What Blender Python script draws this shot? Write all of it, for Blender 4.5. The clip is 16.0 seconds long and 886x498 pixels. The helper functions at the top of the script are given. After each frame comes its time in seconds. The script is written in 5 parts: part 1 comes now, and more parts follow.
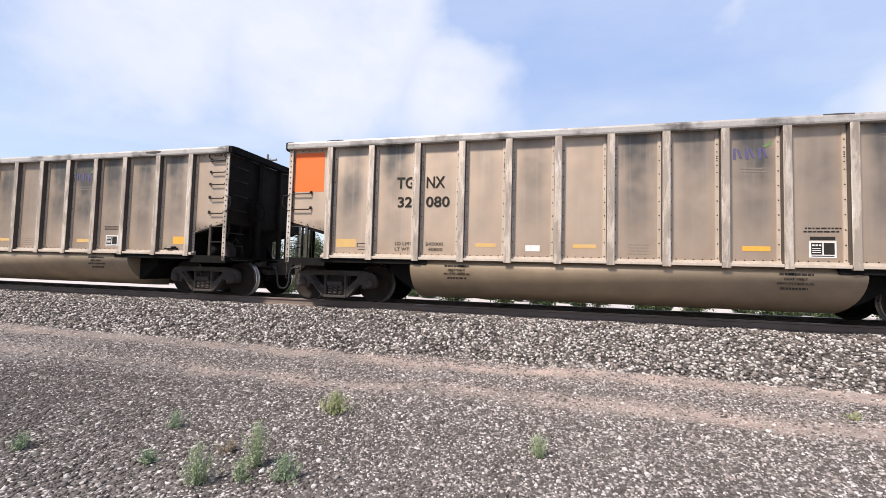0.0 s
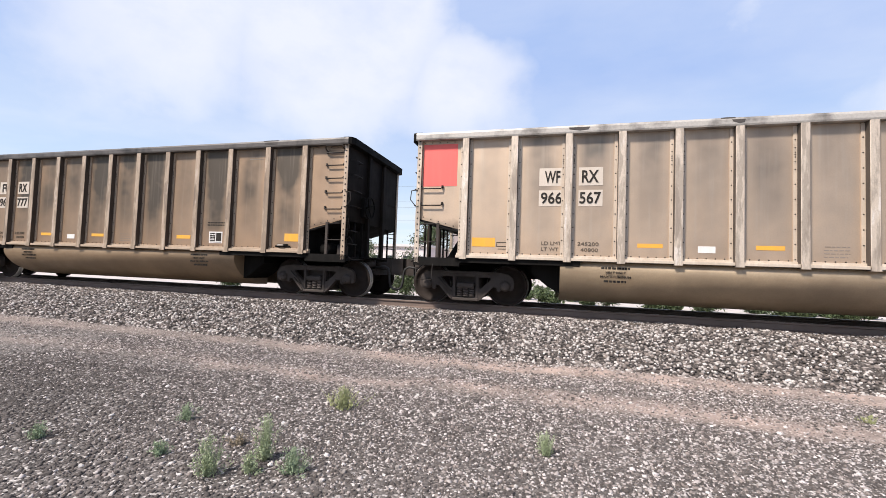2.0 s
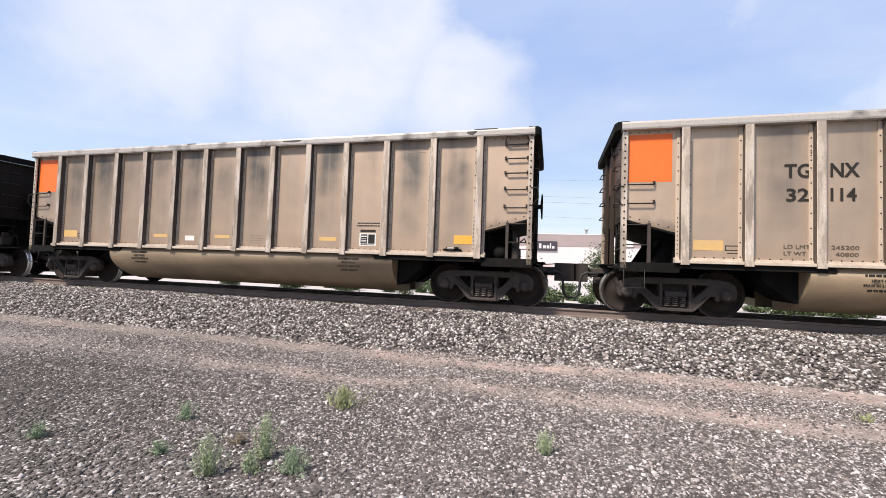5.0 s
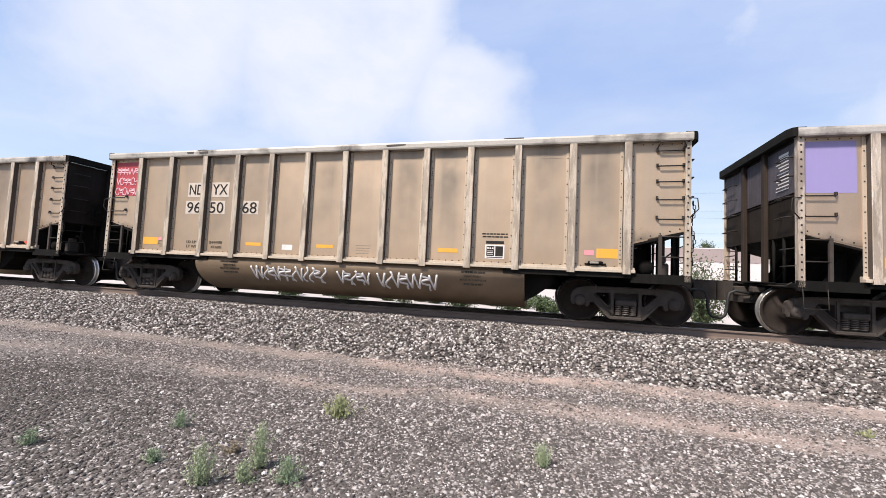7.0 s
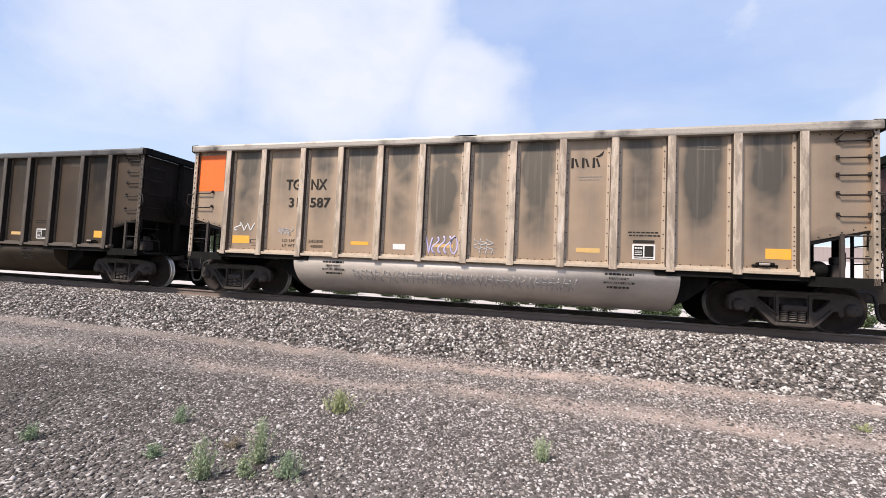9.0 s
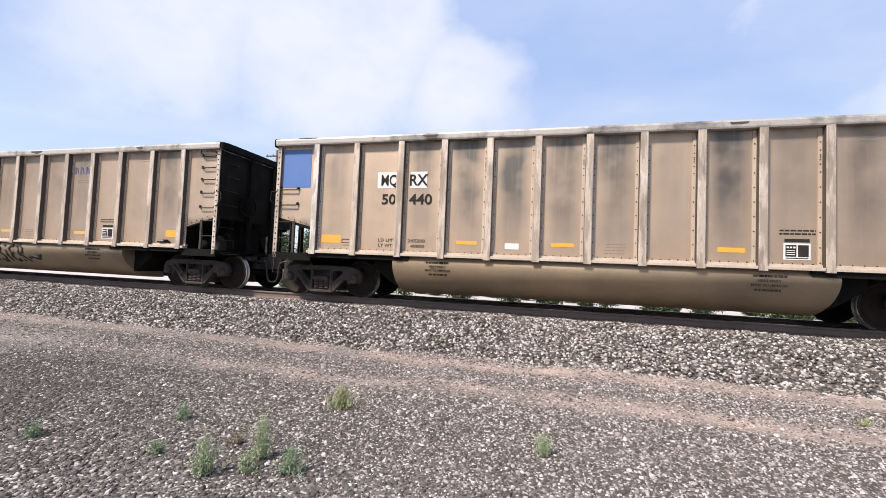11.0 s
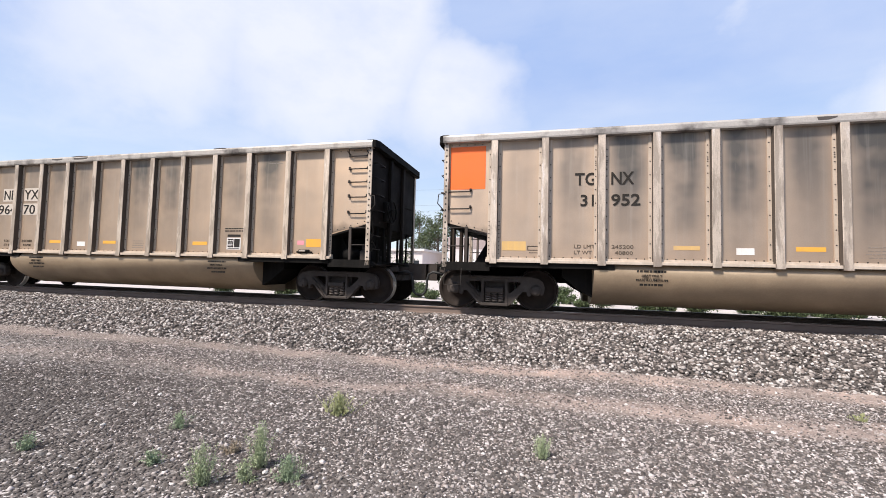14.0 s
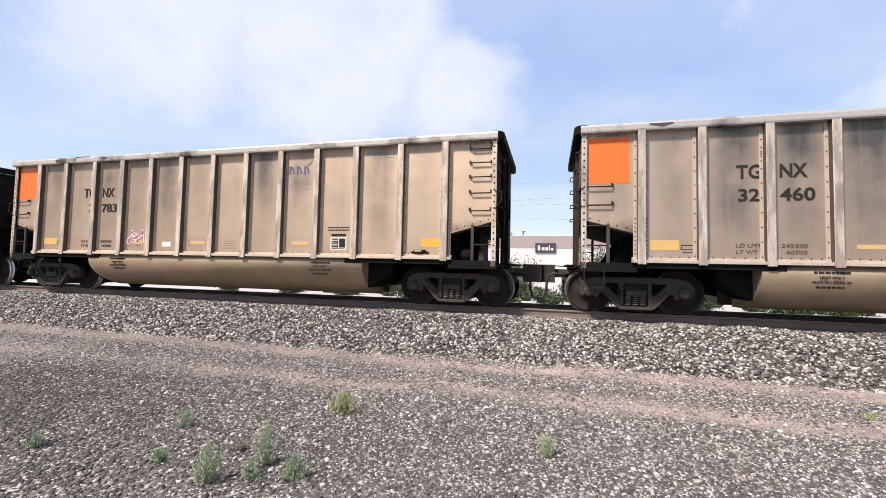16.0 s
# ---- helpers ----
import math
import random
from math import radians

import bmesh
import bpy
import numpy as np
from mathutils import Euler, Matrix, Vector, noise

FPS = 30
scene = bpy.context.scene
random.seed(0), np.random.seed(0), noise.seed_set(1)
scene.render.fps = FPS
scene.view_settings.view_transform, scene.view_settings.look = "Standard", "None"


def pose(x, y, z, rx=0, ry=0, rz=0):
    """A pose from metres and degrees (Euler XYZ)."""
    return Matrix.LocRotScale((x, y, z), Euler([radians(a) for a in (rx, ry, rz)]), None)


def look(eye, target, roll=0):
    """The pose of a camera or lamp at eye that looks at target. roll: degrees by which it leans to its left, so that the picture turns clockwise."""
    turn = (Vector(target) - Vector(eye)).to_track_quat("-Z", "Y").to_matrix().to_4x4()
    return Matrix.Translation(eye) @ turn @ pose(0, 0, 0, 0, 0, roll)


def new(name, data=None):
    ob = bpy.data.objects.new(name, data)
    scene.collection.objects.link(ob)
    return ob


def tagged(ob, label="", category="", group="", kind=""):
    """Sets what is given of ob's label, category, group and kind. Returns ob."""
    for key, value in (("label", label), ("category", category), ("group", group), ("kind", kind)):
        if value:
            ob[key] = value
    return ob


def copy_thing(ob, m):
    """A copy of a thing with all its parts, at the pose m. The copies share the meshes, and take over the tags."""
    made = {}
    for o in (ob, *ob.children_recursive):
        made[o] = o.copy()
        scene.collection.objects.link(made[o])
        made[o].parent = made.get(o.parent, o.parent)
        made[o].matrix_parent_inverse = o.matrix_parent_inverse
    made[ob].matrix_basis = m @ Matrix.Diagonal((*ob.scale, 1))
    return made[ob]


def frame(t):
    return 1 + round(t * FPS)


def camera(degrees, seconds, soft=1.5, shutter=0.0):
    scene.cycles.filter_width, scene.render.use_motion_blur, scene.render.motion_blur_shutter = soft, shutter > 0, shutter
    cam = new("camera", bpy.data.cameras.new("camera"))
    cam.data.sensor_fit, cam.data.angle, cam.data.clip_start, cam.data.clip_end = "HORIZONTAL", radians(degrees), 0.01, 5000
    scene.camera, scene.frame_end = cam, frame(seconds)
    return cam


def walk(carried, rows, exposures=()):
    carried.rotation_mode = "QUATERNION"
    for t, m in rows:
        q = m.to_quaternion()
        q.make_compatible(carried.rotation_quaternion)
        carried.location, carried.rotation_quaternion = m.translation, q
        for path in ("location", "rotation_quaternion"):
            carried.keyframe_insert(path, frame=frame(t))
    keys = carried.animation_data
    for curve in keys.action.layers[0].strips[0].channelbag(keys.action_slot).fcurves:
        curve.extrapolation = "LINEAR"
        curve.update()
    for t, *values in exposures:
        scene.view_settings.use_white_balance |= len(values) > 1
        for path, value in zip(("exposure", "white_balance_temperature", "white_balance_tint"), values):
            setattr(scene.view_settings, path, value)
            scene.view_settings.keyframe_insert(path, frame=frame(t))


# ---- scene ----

# camera: hand-held on one spot, small turns; (seconds, yaw, pitch, roll)
EYE = (0.863, -8.610, 0.857)
TURNS = [
    (0.0, 13.72, 2.77, 1.52),
    (0.5, 14.33, 2.51, 1.71),
    (1.0, 14.66, 2.34, 1.90),
    (1.5, 14.86, 2.31, 2.00),
    (2.0, 14.86, 2.35, 2.02),
    (2.5, 14.80, 2.44, 2.07),
    (3.0, 14.69, 2.34, 1.94),
    (3.5, 14.70, 2.19, 1.77),
    (4.0, 14.72, 2.06, 1.66),
    (6.5, 14.82, 3.12, 2.69),
    (7.0, 14.73, 3.49, 2.67),
    (7.5, 14.56, 3.58, 2.44),
    (8.0, 14.50, 3.48, 2.41),
    (8.5, 14.57, 3.23, 2.49),
    (9.0, 14.61, 2.90, 2.61),
    (11.5, 14.80, 2.40, 2.29),
    (12.0, 14.88, 2.78, 2.20),
    (12.5, 14.50, 2.98, 1.95),
    (13.0, 14.10, 3.06, 1.71),
    (13.5, 13.94, 3.01, 1.55),
    (14.0, 14.11, 2.90, 1.44),
    (14.5, 14.23, 2.80, 1.42),
    (15.0, 14.16, 2.80, 1.50),
    (15.5, 14.13, 2.72, 1.43),
    (16.0, 14.63, 2.68, 1.27),
]
cam = camera(94.09, 16.0, soft=0.75)
walk(cam, [(t, pose(*EYE, rz=a) @ pose(0, 0, 0, 90 + b) @ pose(0, 0, 0, rz=c)) for t, a, b, c in TURNS])

# ---- light ----
SUN_ELEV, SUN_AZ = 51.0, 214.0  # azimuth from +y, clockwise
scene.view_settings.exposure = 0.55
sun = new("sun", bpy.data.lights.new("sun", "SUN"))
sun.data.energy, sun.data.angle, sun.data.color = 4.6, radians(7.0), (1.0, 0.91, 0.825)
_e, _a = radians(SUN_ELEV), radians(SUN_AZ)
SUN_DIR = Vector((math.sin(_a) * math.cos(_e), math.cos(_a) * math.cos(_e), math.sin(_e)))
sun.matrix_world = look(SUN_DIR * 50, (0, 0, 0))


class N:
    """Short-hand for building node trees."""

    def __init__(self, tree):
        self.t = tree
        tree.nodes.clear()

    def n(self, kind, **kw):
        nd = self.t.nodes.new(kind)
        for k, v in kw.items():
            if k == "ins":
                for i, val in v.items():
                    if isinstance(val, bpy.types.NodeSocket):
                        self.t.links.new(val, nd.inputs[i])
                    else:
                        nd.inputs[i].default_value = val
            elif k == "op":
                nd.operation = v
            elif k == "blend":
                nd.blend_type = v
            elif k == "data":
                nd.data_type = v
        return nd

    def math(self, op, a, b=0.0, clamp=False):
        nd = self.n("ShaderNodeMath", op=op, ins={0: a, 1: b})
        nd.use_clamp = clamp
        return nd.outputs[0]

    def vec(self, op, a, b=(0, 0, 0)):
        nd = self.n("ShaderNodeVectorMath", op=op, ins={0: a, 1: b})
        return nd.outputs["Value"] if op in ("DOT_PRODUCT", "LENGTH", "DISTANCE") else nd.outputs[0]

    def noise(self, vec, scale, detail=4.0, rough=0.55):
        return self.n("ShaderNodeTexNoise", ins={"Vector": vec, "Scale": scale, "Detail": detail, "Roughness": rough}).outputs["Fac"]

    def ramp(self, fac, stops):
        nd = self.n("ShaderNodeValToRGB", ins={0: fac})
        r = nd.color_ramp
        while len(r.elements) < len(stops):
            r.elements.new(0.5)
        for e, (p, c) in zip(r.elements, stops):
            e.position, e.color = p, (c, c, c, 1) if isinstance(c, (int, float)) else (*c, 1)
        return nd.outputs[0]

    def mix(self, fac, a, b, blend="MIX"):
        nd = self.n("ShaderNodeMixRGB", blend=blend, ins={0: fac})
        for i, v in ((1, a), (2, b)):
            if isinstance(v, bpy.types.NodeSocket):
                self.t.links.new(v, nd.inputs[i])
            else:
                nd.inputs[i].default_value = (*v, 1)
        return nd.outputs[0]

    def link(self, a, b):
        self.t.links.new(a, b)


world = bpy.data.worlds.new("sky")
scene.world = world
world.use_nodes = True
w = N(world.node_tree)
sky = w.n("ShaderNodeTexSky")
sky.sky_type, sky.sun_disc, sky.sun_elevation, sky.sun_rotation = "NISHITA", False, radians(SUN_ELEV), radians(SUN_AZ)
sky.air_density, sky.dust_density, sky.ozone_density = 1.0, 1.6, 1.0
gen = w.n("ShaderNodeTexCoord").outputs["Generated"]
sep = w.n("ShaderNodeSeparateXYZ", ins={0: gen})
zc = w.math("MAXIMUM", sep.outputs[2], 0.06)
flat = w.n("ShaderNodeCombineXYZ", ins={0: w.math("DIVIDE", sep.outputs[0], zc), 1: w.math("DIVIDE", sep.outputs[1], zc), 2: 0.0}).outputs[0]
warp = w.vec("ADD", flat, w.vec("SCALE", w.n("ShaderNodeTexNoise", ins={"Vector": flat, "Scale": 0.8, "Detail": 3.0}).outputs["Color"]))
n1 = w.noise(w.vec("MULTIPLY", warp, (0.55, 1.0, 1.0)), 0.42, 7.0, 0.52)
n2 = w.noise(gen, 2.6, 7.0, 0.55)
n3 = w.noise(w.vec("MULTIPLY", gen, (1.0, 1.0, 1.6)), 9.0, 6.0, 0.6)


def cloud_bank(direction, inner, outer, ragged=0.42):
    """A soft bank of cloud round a direction, frayed at its rim."""
    d = w.vec("DISTANCE", w.vec("NORMALIZE", gen), tuple(Vector(direction).normalized()))
    wob = w.math("ADD", d, w.math("MULTIPLY", w.math("SUBTRACT", n2, 0.5), ragged))
    wob = w.math("ADD", wob, w.math("MULTIPLY", w.math("SUBTRACT", n3, 0.5), ragged * 0.35))
    nd = w.n("ShaderNodeMapRange", ins={0: wob, 1: outer, 2: inner, 3: 0.0, 4: 1.0})
    nd.interpolation_type = "SMOOTHSTEP"
    return nd.outputs[0]


cover = w.math("MULTIPLY", w.ramp(n1, [(0.38, 0.0), (0.68, 1.0)]), 0.55)
BANKS = (
    ((-0.43, 0.75, 0.50), 0.16, 0.37, 0.34),
    ((-0.22, 0.88, 0.40), 0.06, 0.24, 0.28),
    ((-0.65, 0.58, 0.49), 0.06, 0.34, 0.42),
    ((-0.20, 0.45, 0.87), 0.30, 0.60, 0.42),
    ((0.24, 0.835, 0.50), -0.10, 0.10, 0.50),
    ((0.33, 0.815, 0.49), -0.10, 0.12, 0.50),
    ((0.55, 0.79, 0.29), -0.02, 0.12, 0.25),
)
for dir_, r0, r1, rag in BANKS:
    cover = w.math("MAXIMUM", cover, cloud_bank(dir_, r0, r1, rag))
cover = w.math("MULTIPLY", cover, w.ramp(n3, [(0.25, 0.82), (0.6, 1.0)]))
# bright thin veil low in the sky, whiter towards the horizon
veil = w.mix(w.ramp(sep.outputs[2], [(0.04, 1.0), (0.40, 0.0)]), (2.5, 4.2, 8.2), (7.3, 8.5, 9.4))
hazy = w.mix(w.ramp(sep.outputs[2], [(0.0, 0.92), (0.55, 0.85), (0.85, 0.15)]), sky.outputs[0], veil)
cloudy = w.mix(w.math("MULTIPLY", cover, 0.80), hazy, (8.6, 8.6, 9.0))
bg = w.n("ShaderNodeBackground", ins={0: cloudy, 1: 0.081})
w.link(bg.outputs[0], w.n("ShaderNodeOutputWorld").inputs[0])

# ---- materials ----


def material(name, build):
    m = bpy.data.materials.new(name)
    m.use_nodes = True
    k = N(m.node_tree)
    out = k.n("ShaderNodeOutputMaterial")
    sh = k.n("ShaderNodeBsdfPrincipled")
    k.link(sh.outputs[0], out.inputs[0])
    build(k, sh)
    return m


def bump(k, sh, height, strength, dist=0.01):
    b = k.n("ShaderNodeBump", ins={"Height": height, "Strength": strength, "Distance": dist})
    k.link(b.outputs[0], sh.inputs["Normal"])


def coords(k):
    """Object coordinates, shifted at random from piece to piece."""
    c = k.n("ShaderNodeTexCoord").outputs["Object"]
    r = k.n("ShaderNodeObjectInfo").outputs["Random"]
    off = k.n("ShaderNodeCombineXYZ", ins={0: k.math("MULTIPLY", r, 37.0), 1: 0.0, 2: k.math("MULTIPLY", r, 91.0)}).outputs[0]
    return k.vec("ADD", c, off), c


def worn(name, base, dark, light, rough=0.6, metal=0.0, grain=30.0, blotch=2.5, streak=True, tint=False, amount=0.5, bumps=0.15, spec=0.5, edge=(0.32, 0.72)):
    """Weathered paint or metal: broad blotches, streaks that run down, fine grain."""

    def build(k, sh):
        v, c = coords(k)
        big = k.noise(v, blotch, 5.0, 0.6)
        fine = k.noise(v, grain, 3.0, 0.7)
        col = k.mix(k.ramp(big, [(edge[0], 0.0), (edge[1], amount)]), base, dark)
        if streak:
            st = k.vec("MULTIPLY", v, (14.0, 14.0, 0.55))
            col = k.mix(k.ramp(k.noise(st, 1.0, 4.0, 0.6), [(0.5, 0.0), (0.8, amount)]), col, light)
            col = k.mix(k.ramp(k.noise(k.vec("MULTIPLY", v, (9.0, 9.0, 0.4)), 1.3, 4.0, 0.6), [(0.52, 0.0), (0.85, amount * 0.9)]), col, dark)
        col = k.mix(k.ramp(fine, [(0.35, 0.0), (0.9, 0.35)]), col, dark)
        if tint:
            col = k.mix(1.0, col, k.n("ShaderNodeObjectInfo").outputs["Color"], "MULTIPLY")
        k.link(col, sh.inputs["Base Color"])
        k.link(k.ramp(big, [(0.3, rough - 0.08), (0.7, min(1.0, rough + 0.12))]), sh.inputs["Roughness"])
        sh.inputs["Metallic"].default_value = metal
        sh.inputs["Specular IOR Level"].default_value = spec
        bump(k, sh, fine, bumps)

    return material(name, build)


def panel_build(k, sh):
    v, c = coords(k)
    info = k.n("ShaderNodeObjectInfo")
    s = k.n("ShaderNodeSeparateXYZ", ins={0: c})
    big = k.noise(v, 1.6, 5.0, 0.6)
    fine = k.noise(v, 45.0, 3.0, 0.7)
    st = k.noise(k.vec("MULTIPLY", v, (11.0, 11.0, 0.45)), 1.0, 5.0, 0.6)
    col = k.mix(k.ramp(big, [(0.3, 0.0), (0.75, 0.8)]), (0.575, 0.435, 0.325), (0.46, 0.37, 0.295))
    # soot carried down the middle of each sheet, heavier in the upper half
    mid = k.n("ShaderNodeMapRange", ins={0: k.math("ABSOLUTE", s.outputs[0]), 1: 0.46, 2: 0.14, 3: 0.0, 4: 1.0}).outputs[0]
    up = k.n("ShaderNodeMapRange", ins={0: s.outputs[2], 1: -1.1, 2: 0.9, 3: 0.15, 4: 1.0}).outputs[0]
    soot = k.math("MULTIPLY", k.math("MULTIPLY", mid, up), k.ramp(k.noise(v, 0.9, 3.0), [(0.30, 0.25), (0.62, 1.0)]))
    soot = k.math("MULTIPLY", soot, k.math("MULTIPLY", info.outputs["Alpha"], 1.9), True)
    edge = k.n("ShaderNodeMapRange", ins={0: k.math("ABSOLUTE", s.outputs[0]), 1: 0.22, 2: 0.42, 3: 0.0, 4: 0.5}).outputs[0]
    col = k.mix(k.math("MULTIPLY", edge, big), col, (0.53, 0.40, 0.285))
    col = k.mix(soot, col, (0.135, 0.124, 0.112))
    col = k.mix(k.ramp(st, [(0.52, 0.0), (0.85, 0.35)]), col, (0.50, 0.45, 0.39))
    col = k.mix(k.ramp(fine, [(0.4, 0.0), (0.95, 0.25)]), col, (0.22, 0.18, 0.14))
    # dust and rust along the foot of the sheet
    low = k.n("ShaderNodeMapRange", ins={0: s.outputs[2], 1: -0.75, 2: -1.25, 3: 0.0, 4: 0.55}).outputs[0]
    col = k.mix(k.math("MULTIPLY", low, big), col, (0.36, 0.25, 0.17))
    col = k.mix(1.0, col, info.outputs["Color"], "MULTIPLY")
    k.link(col, sh.inputs["Base Color"])
    sh.inputs["Roughness"].default_value = 0.56
    sh.inputs["Metallic"].default_value = 0.78
    bump(k, sh, k.math("ADD", k.math("MULTIPLY", fine, 0.03), k.noise(k.vec("MULTIPLY", v, (1.0, 1.0, 0.6)), 2.4, 1.0)), 0.38, 0.035)


SHEET = material("dusty_aluminium_sheet", panel_build)


def sooty_end(k, sh):
    """The end bays: the same sheet, with coal soot blown up from the open end."""
    panel_build(k, sh)
    v, c = coords(k)
    s = k.n("ShaderNodeSeparateXYZ", ins={0: c})
    lift = k.math("ADD", s.outputs[2], k.math("MULTIPLY", k.noise(v, 2.4, 4.0, 0.6), -0.55))
    f = k.n("ShaderNodeMapRange", ins={0: lift, 1: -0.72, 2: -1.05, 3: 0.0, 4: 0.8}).outputs[0]
    old = sh.inputs["Base Color"].links[0].from_socket
    k.link(k.mix(f, old, (0.035, 0.03, 0.026)), sh.inputs["Base Color"])


SHEET_END = material("sooty_end_sheet", sooty_end)


def post_build(k, sh):
    """Bare post caps: rubbed bright metal, grey film and rusty dust in long upright patches."""
    v, c = coords(k)
    tall = k.vec("MULTIPLY", v, (5.0, 5.0, 0.9))
    a = k.noise(tall, 1.5, 5.0, 0.65)
    b = k.noise(k.vec("ADD", tall, (13.0, 0.0, 5.0)), 1.1, 4.0, 0.6)
    fine = k.noise(v, 50.0, 3.0, 0.7)
    lines = k.noise(k.vec("MULTIPLY", v, (60.0, 60.0, 0.8)), 1.0, 3.0, 0.6)
    col = k.mix(k.ramp(a, [(0.45, 0.0), (0.53, 1.0)]), (0.38, 0.32, 0.265), (0.58, 0.49, 0.405))
    col = k.mix(k.ramp(b, [(0.54, 0.0), (0.62, 0.65)]), col, (0.25, 0.205, 0.17))
    col = k.mix(k.ramp(a, [(0.60, 0.0), (0.66, 0.8)]), col, (0.74, 0.67, 0.61))
    col = k.mix(k.ramp(lines, [(0.5, 0.0), (0.8, 0.22)]), col, (0.30, 0.25, 0.21))
    col = k.mix(k.ramp(fine, [(0.45, 0.0), (0.9, 0.4)]), col, (0.20, 0.15, 0.11))
    col = k.mix(1.0, col, k.n("ShaderNodeObjectInfo").outputs["Color"], "MULTIPLY")
    k.link(col, sh.inputs["Base Color"])
    k.link(k.ramp(a, [(0.4, 0.58), (0.7, 0.40)]), sh.inputs["Roughness"])
    sh.inputs["Metallic"].default_value = 0.35
    bump(k, sh, fine, 0.15, 0.01)


POST = material("worn_aluminium_post", post_build)
CHORD = worn("grey_top_chord", (0.46, 0.43, 0.40), (0.06, 0.053, 0.05), (0.58, 0.56, 0.53), 0.5, 0.15, 30, 1.1, streak=False, tint=True, amount=1.0, edge=(0.5, 0.66))
DUST = worn("dusty_post_flange", (0.56, 0.465, 0.375), (0.30, 0.24, 0.19), (0.66, 0.57, 0.48), 0.6, 0.1, 40, 2.0, tint=True)
# post side walls: soot and the recess's shade are both in this dark colour
POST_SIDE = worn("sooty_post_side", (0.10, 0.08, 0.066), (0.042, 0.035, 0.03), (0.15, 0.122, 0.10), 0.7, 0.05, 40, 2.0, tint=True, spec=0.3)
SILL = worn("dusty_sill", (0.56, 0.48, 0.40), (0.30, 0.24, 0.18), (0.68, 0.62, 0.56), 0.6, 0.1, 30, 2.0, tint=True)
TUB = worn("tan_dusty_tub", (0.43, 0.33, 0.225), (0.16, 0.123, 0.088), (0.52, 0.42, 0.30), 0.50, 0.35, 35, 0.9, streak=False, tint=True, amount=0.6)
BLACK = worn("black_frame_paint", (0.010, 0.009, 0.008), (0.004, 0.004, 0.004), (0.022, 0.019, 0.016), 0.8, 0.0, 25, 2.5, bumps=0.25, spec=0.12)
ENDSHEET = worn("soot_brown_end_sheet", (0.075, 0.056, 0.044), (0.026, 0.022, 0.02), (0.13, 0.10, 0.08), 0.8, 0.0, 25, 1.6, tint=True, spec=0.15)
CAST = worn("dusty_cast_steel", (0.070, 0.057, 0.050), (0.024, 0.020, 0.017), (0.12, 0.098, 0.086), 0.75, 0.1, 45, 4.0, streak=False, bumps=0.3, spec=0.3)
WHEEL = worn("brown_wheel_steel", (0.034, 0.026, 0.022), (0.014, 0.011, 0.0095), (0.055, 0.043, 0.037), 0.8, 0.0, 50, 5.0, streak=False, spec=0.15)
TREAD = worn("polished_tread", (0.78, 0.77, 0.75), (0.5, 0.48, 0.46), (0.85, 0.85, 0.85), 0.34, 0.9, 60, 6.0, streak=False, amount=0.3)
IRON = worn("dark_grab_iron", (0.030, 0.023, 0.019), (0.012, 0.010, 0.009), (0.055, 0.04, 0.03), 0.7, 0.2, 60, 6.0, streak=False)
CRUST = worn("coal_crust", (0.10, 0.09, 0.085), (0.04, 0.036, 0.034), (0.2, 0.18, 0.17), 0.85, 0.0, 40, 4.0, streak=False, bumps=0.5, spec=0.2)
STEEL = worn("worn_bracket_steel", (0.40, 0.36, 0.32), (0.12, 0.10, 0.085), (0.5, 0.46, 0.42), 0.6, 0.3, 40, 5.0)
STEELD = worn("dusty_spring_steel", (0.13, 0.105, 0.09), (0.05, 0.04, 0.035), (0.2, 0.17, 0.15), 0.7, 0.2, 45, 4.0, streak=False)
RUBBER = worn("black_rubber", (0.02, 0.02, 0.02), (0.01, 0.01, 0.01), (0.04, 0.04, 0.04), 0.6, 0.0, 30, 5.0)
INK = worn("faded_black_stencil", (0.018, 0.016, 0.014), (0.042, 0.036, 0.03), (0.015, 0.013, 0.012), 0.75, 0.0, 80, 9.0, amount=0.55, spec=0.2)
FAINT = worn("faint_stencil", (0.19, 0.165, 0.14), (0.28, 0.24, 0.2), (0.15, 0.13, 0.11), 0.7, 0.0, 80, 9.0)
TUBINK = worn("dusty_tub_stencil", (0.075, 0.06, 0.045), (0.17, 0.135, 0.10), (0.06, 0.05, 0.04), 0.75, 0.0, 80, 7.0, amount=0.6, spec=0.2)
WHITE = worn("white_decal", (0.72, 0.70, 0.68), (0.5, 0.46, 0.42), (0.78, 0.77, 0.76), 0.5, 0.0, 50, 6.0, amount=0.4)
YELLOW = worn("yellow_reflector", (0.74, 0.37, 0.03), (0.52, 0.30, 0.09), (0.78, 0.43, 0.05), 0.45, 0.0, 40, 4.0, amount=0.45)
FADED = worn("dusty_yellow_reflector", (0.60, 0.37, 0.11), (0.46, 0.33, 0.19), (0.66, 0.42, 0.12), 0.55, 0.0, 40, 4.0, amount=0.6)
PURPLE = worn("purple_mark", (0.07, 0.065, 0.17), (0.14, 0.125, 0.18), (0.065, 0.055, 0.15), 0.6, 0.0, 60, 6.0)
LEAF = worn("green_mark", (0.10, 0.22, 0.05), (0.2, 0.24, 0.12), (0.1, 0.2, 0.06), 0.6, 0.0, 60, 6.0)
PINK = worn("pink_decal", (0.75, 0.25, 0.30), (0.6, 0.3, 0.3), (0.8, 0.3, 0.35), 0.5, 0.0, 50, 5.0)
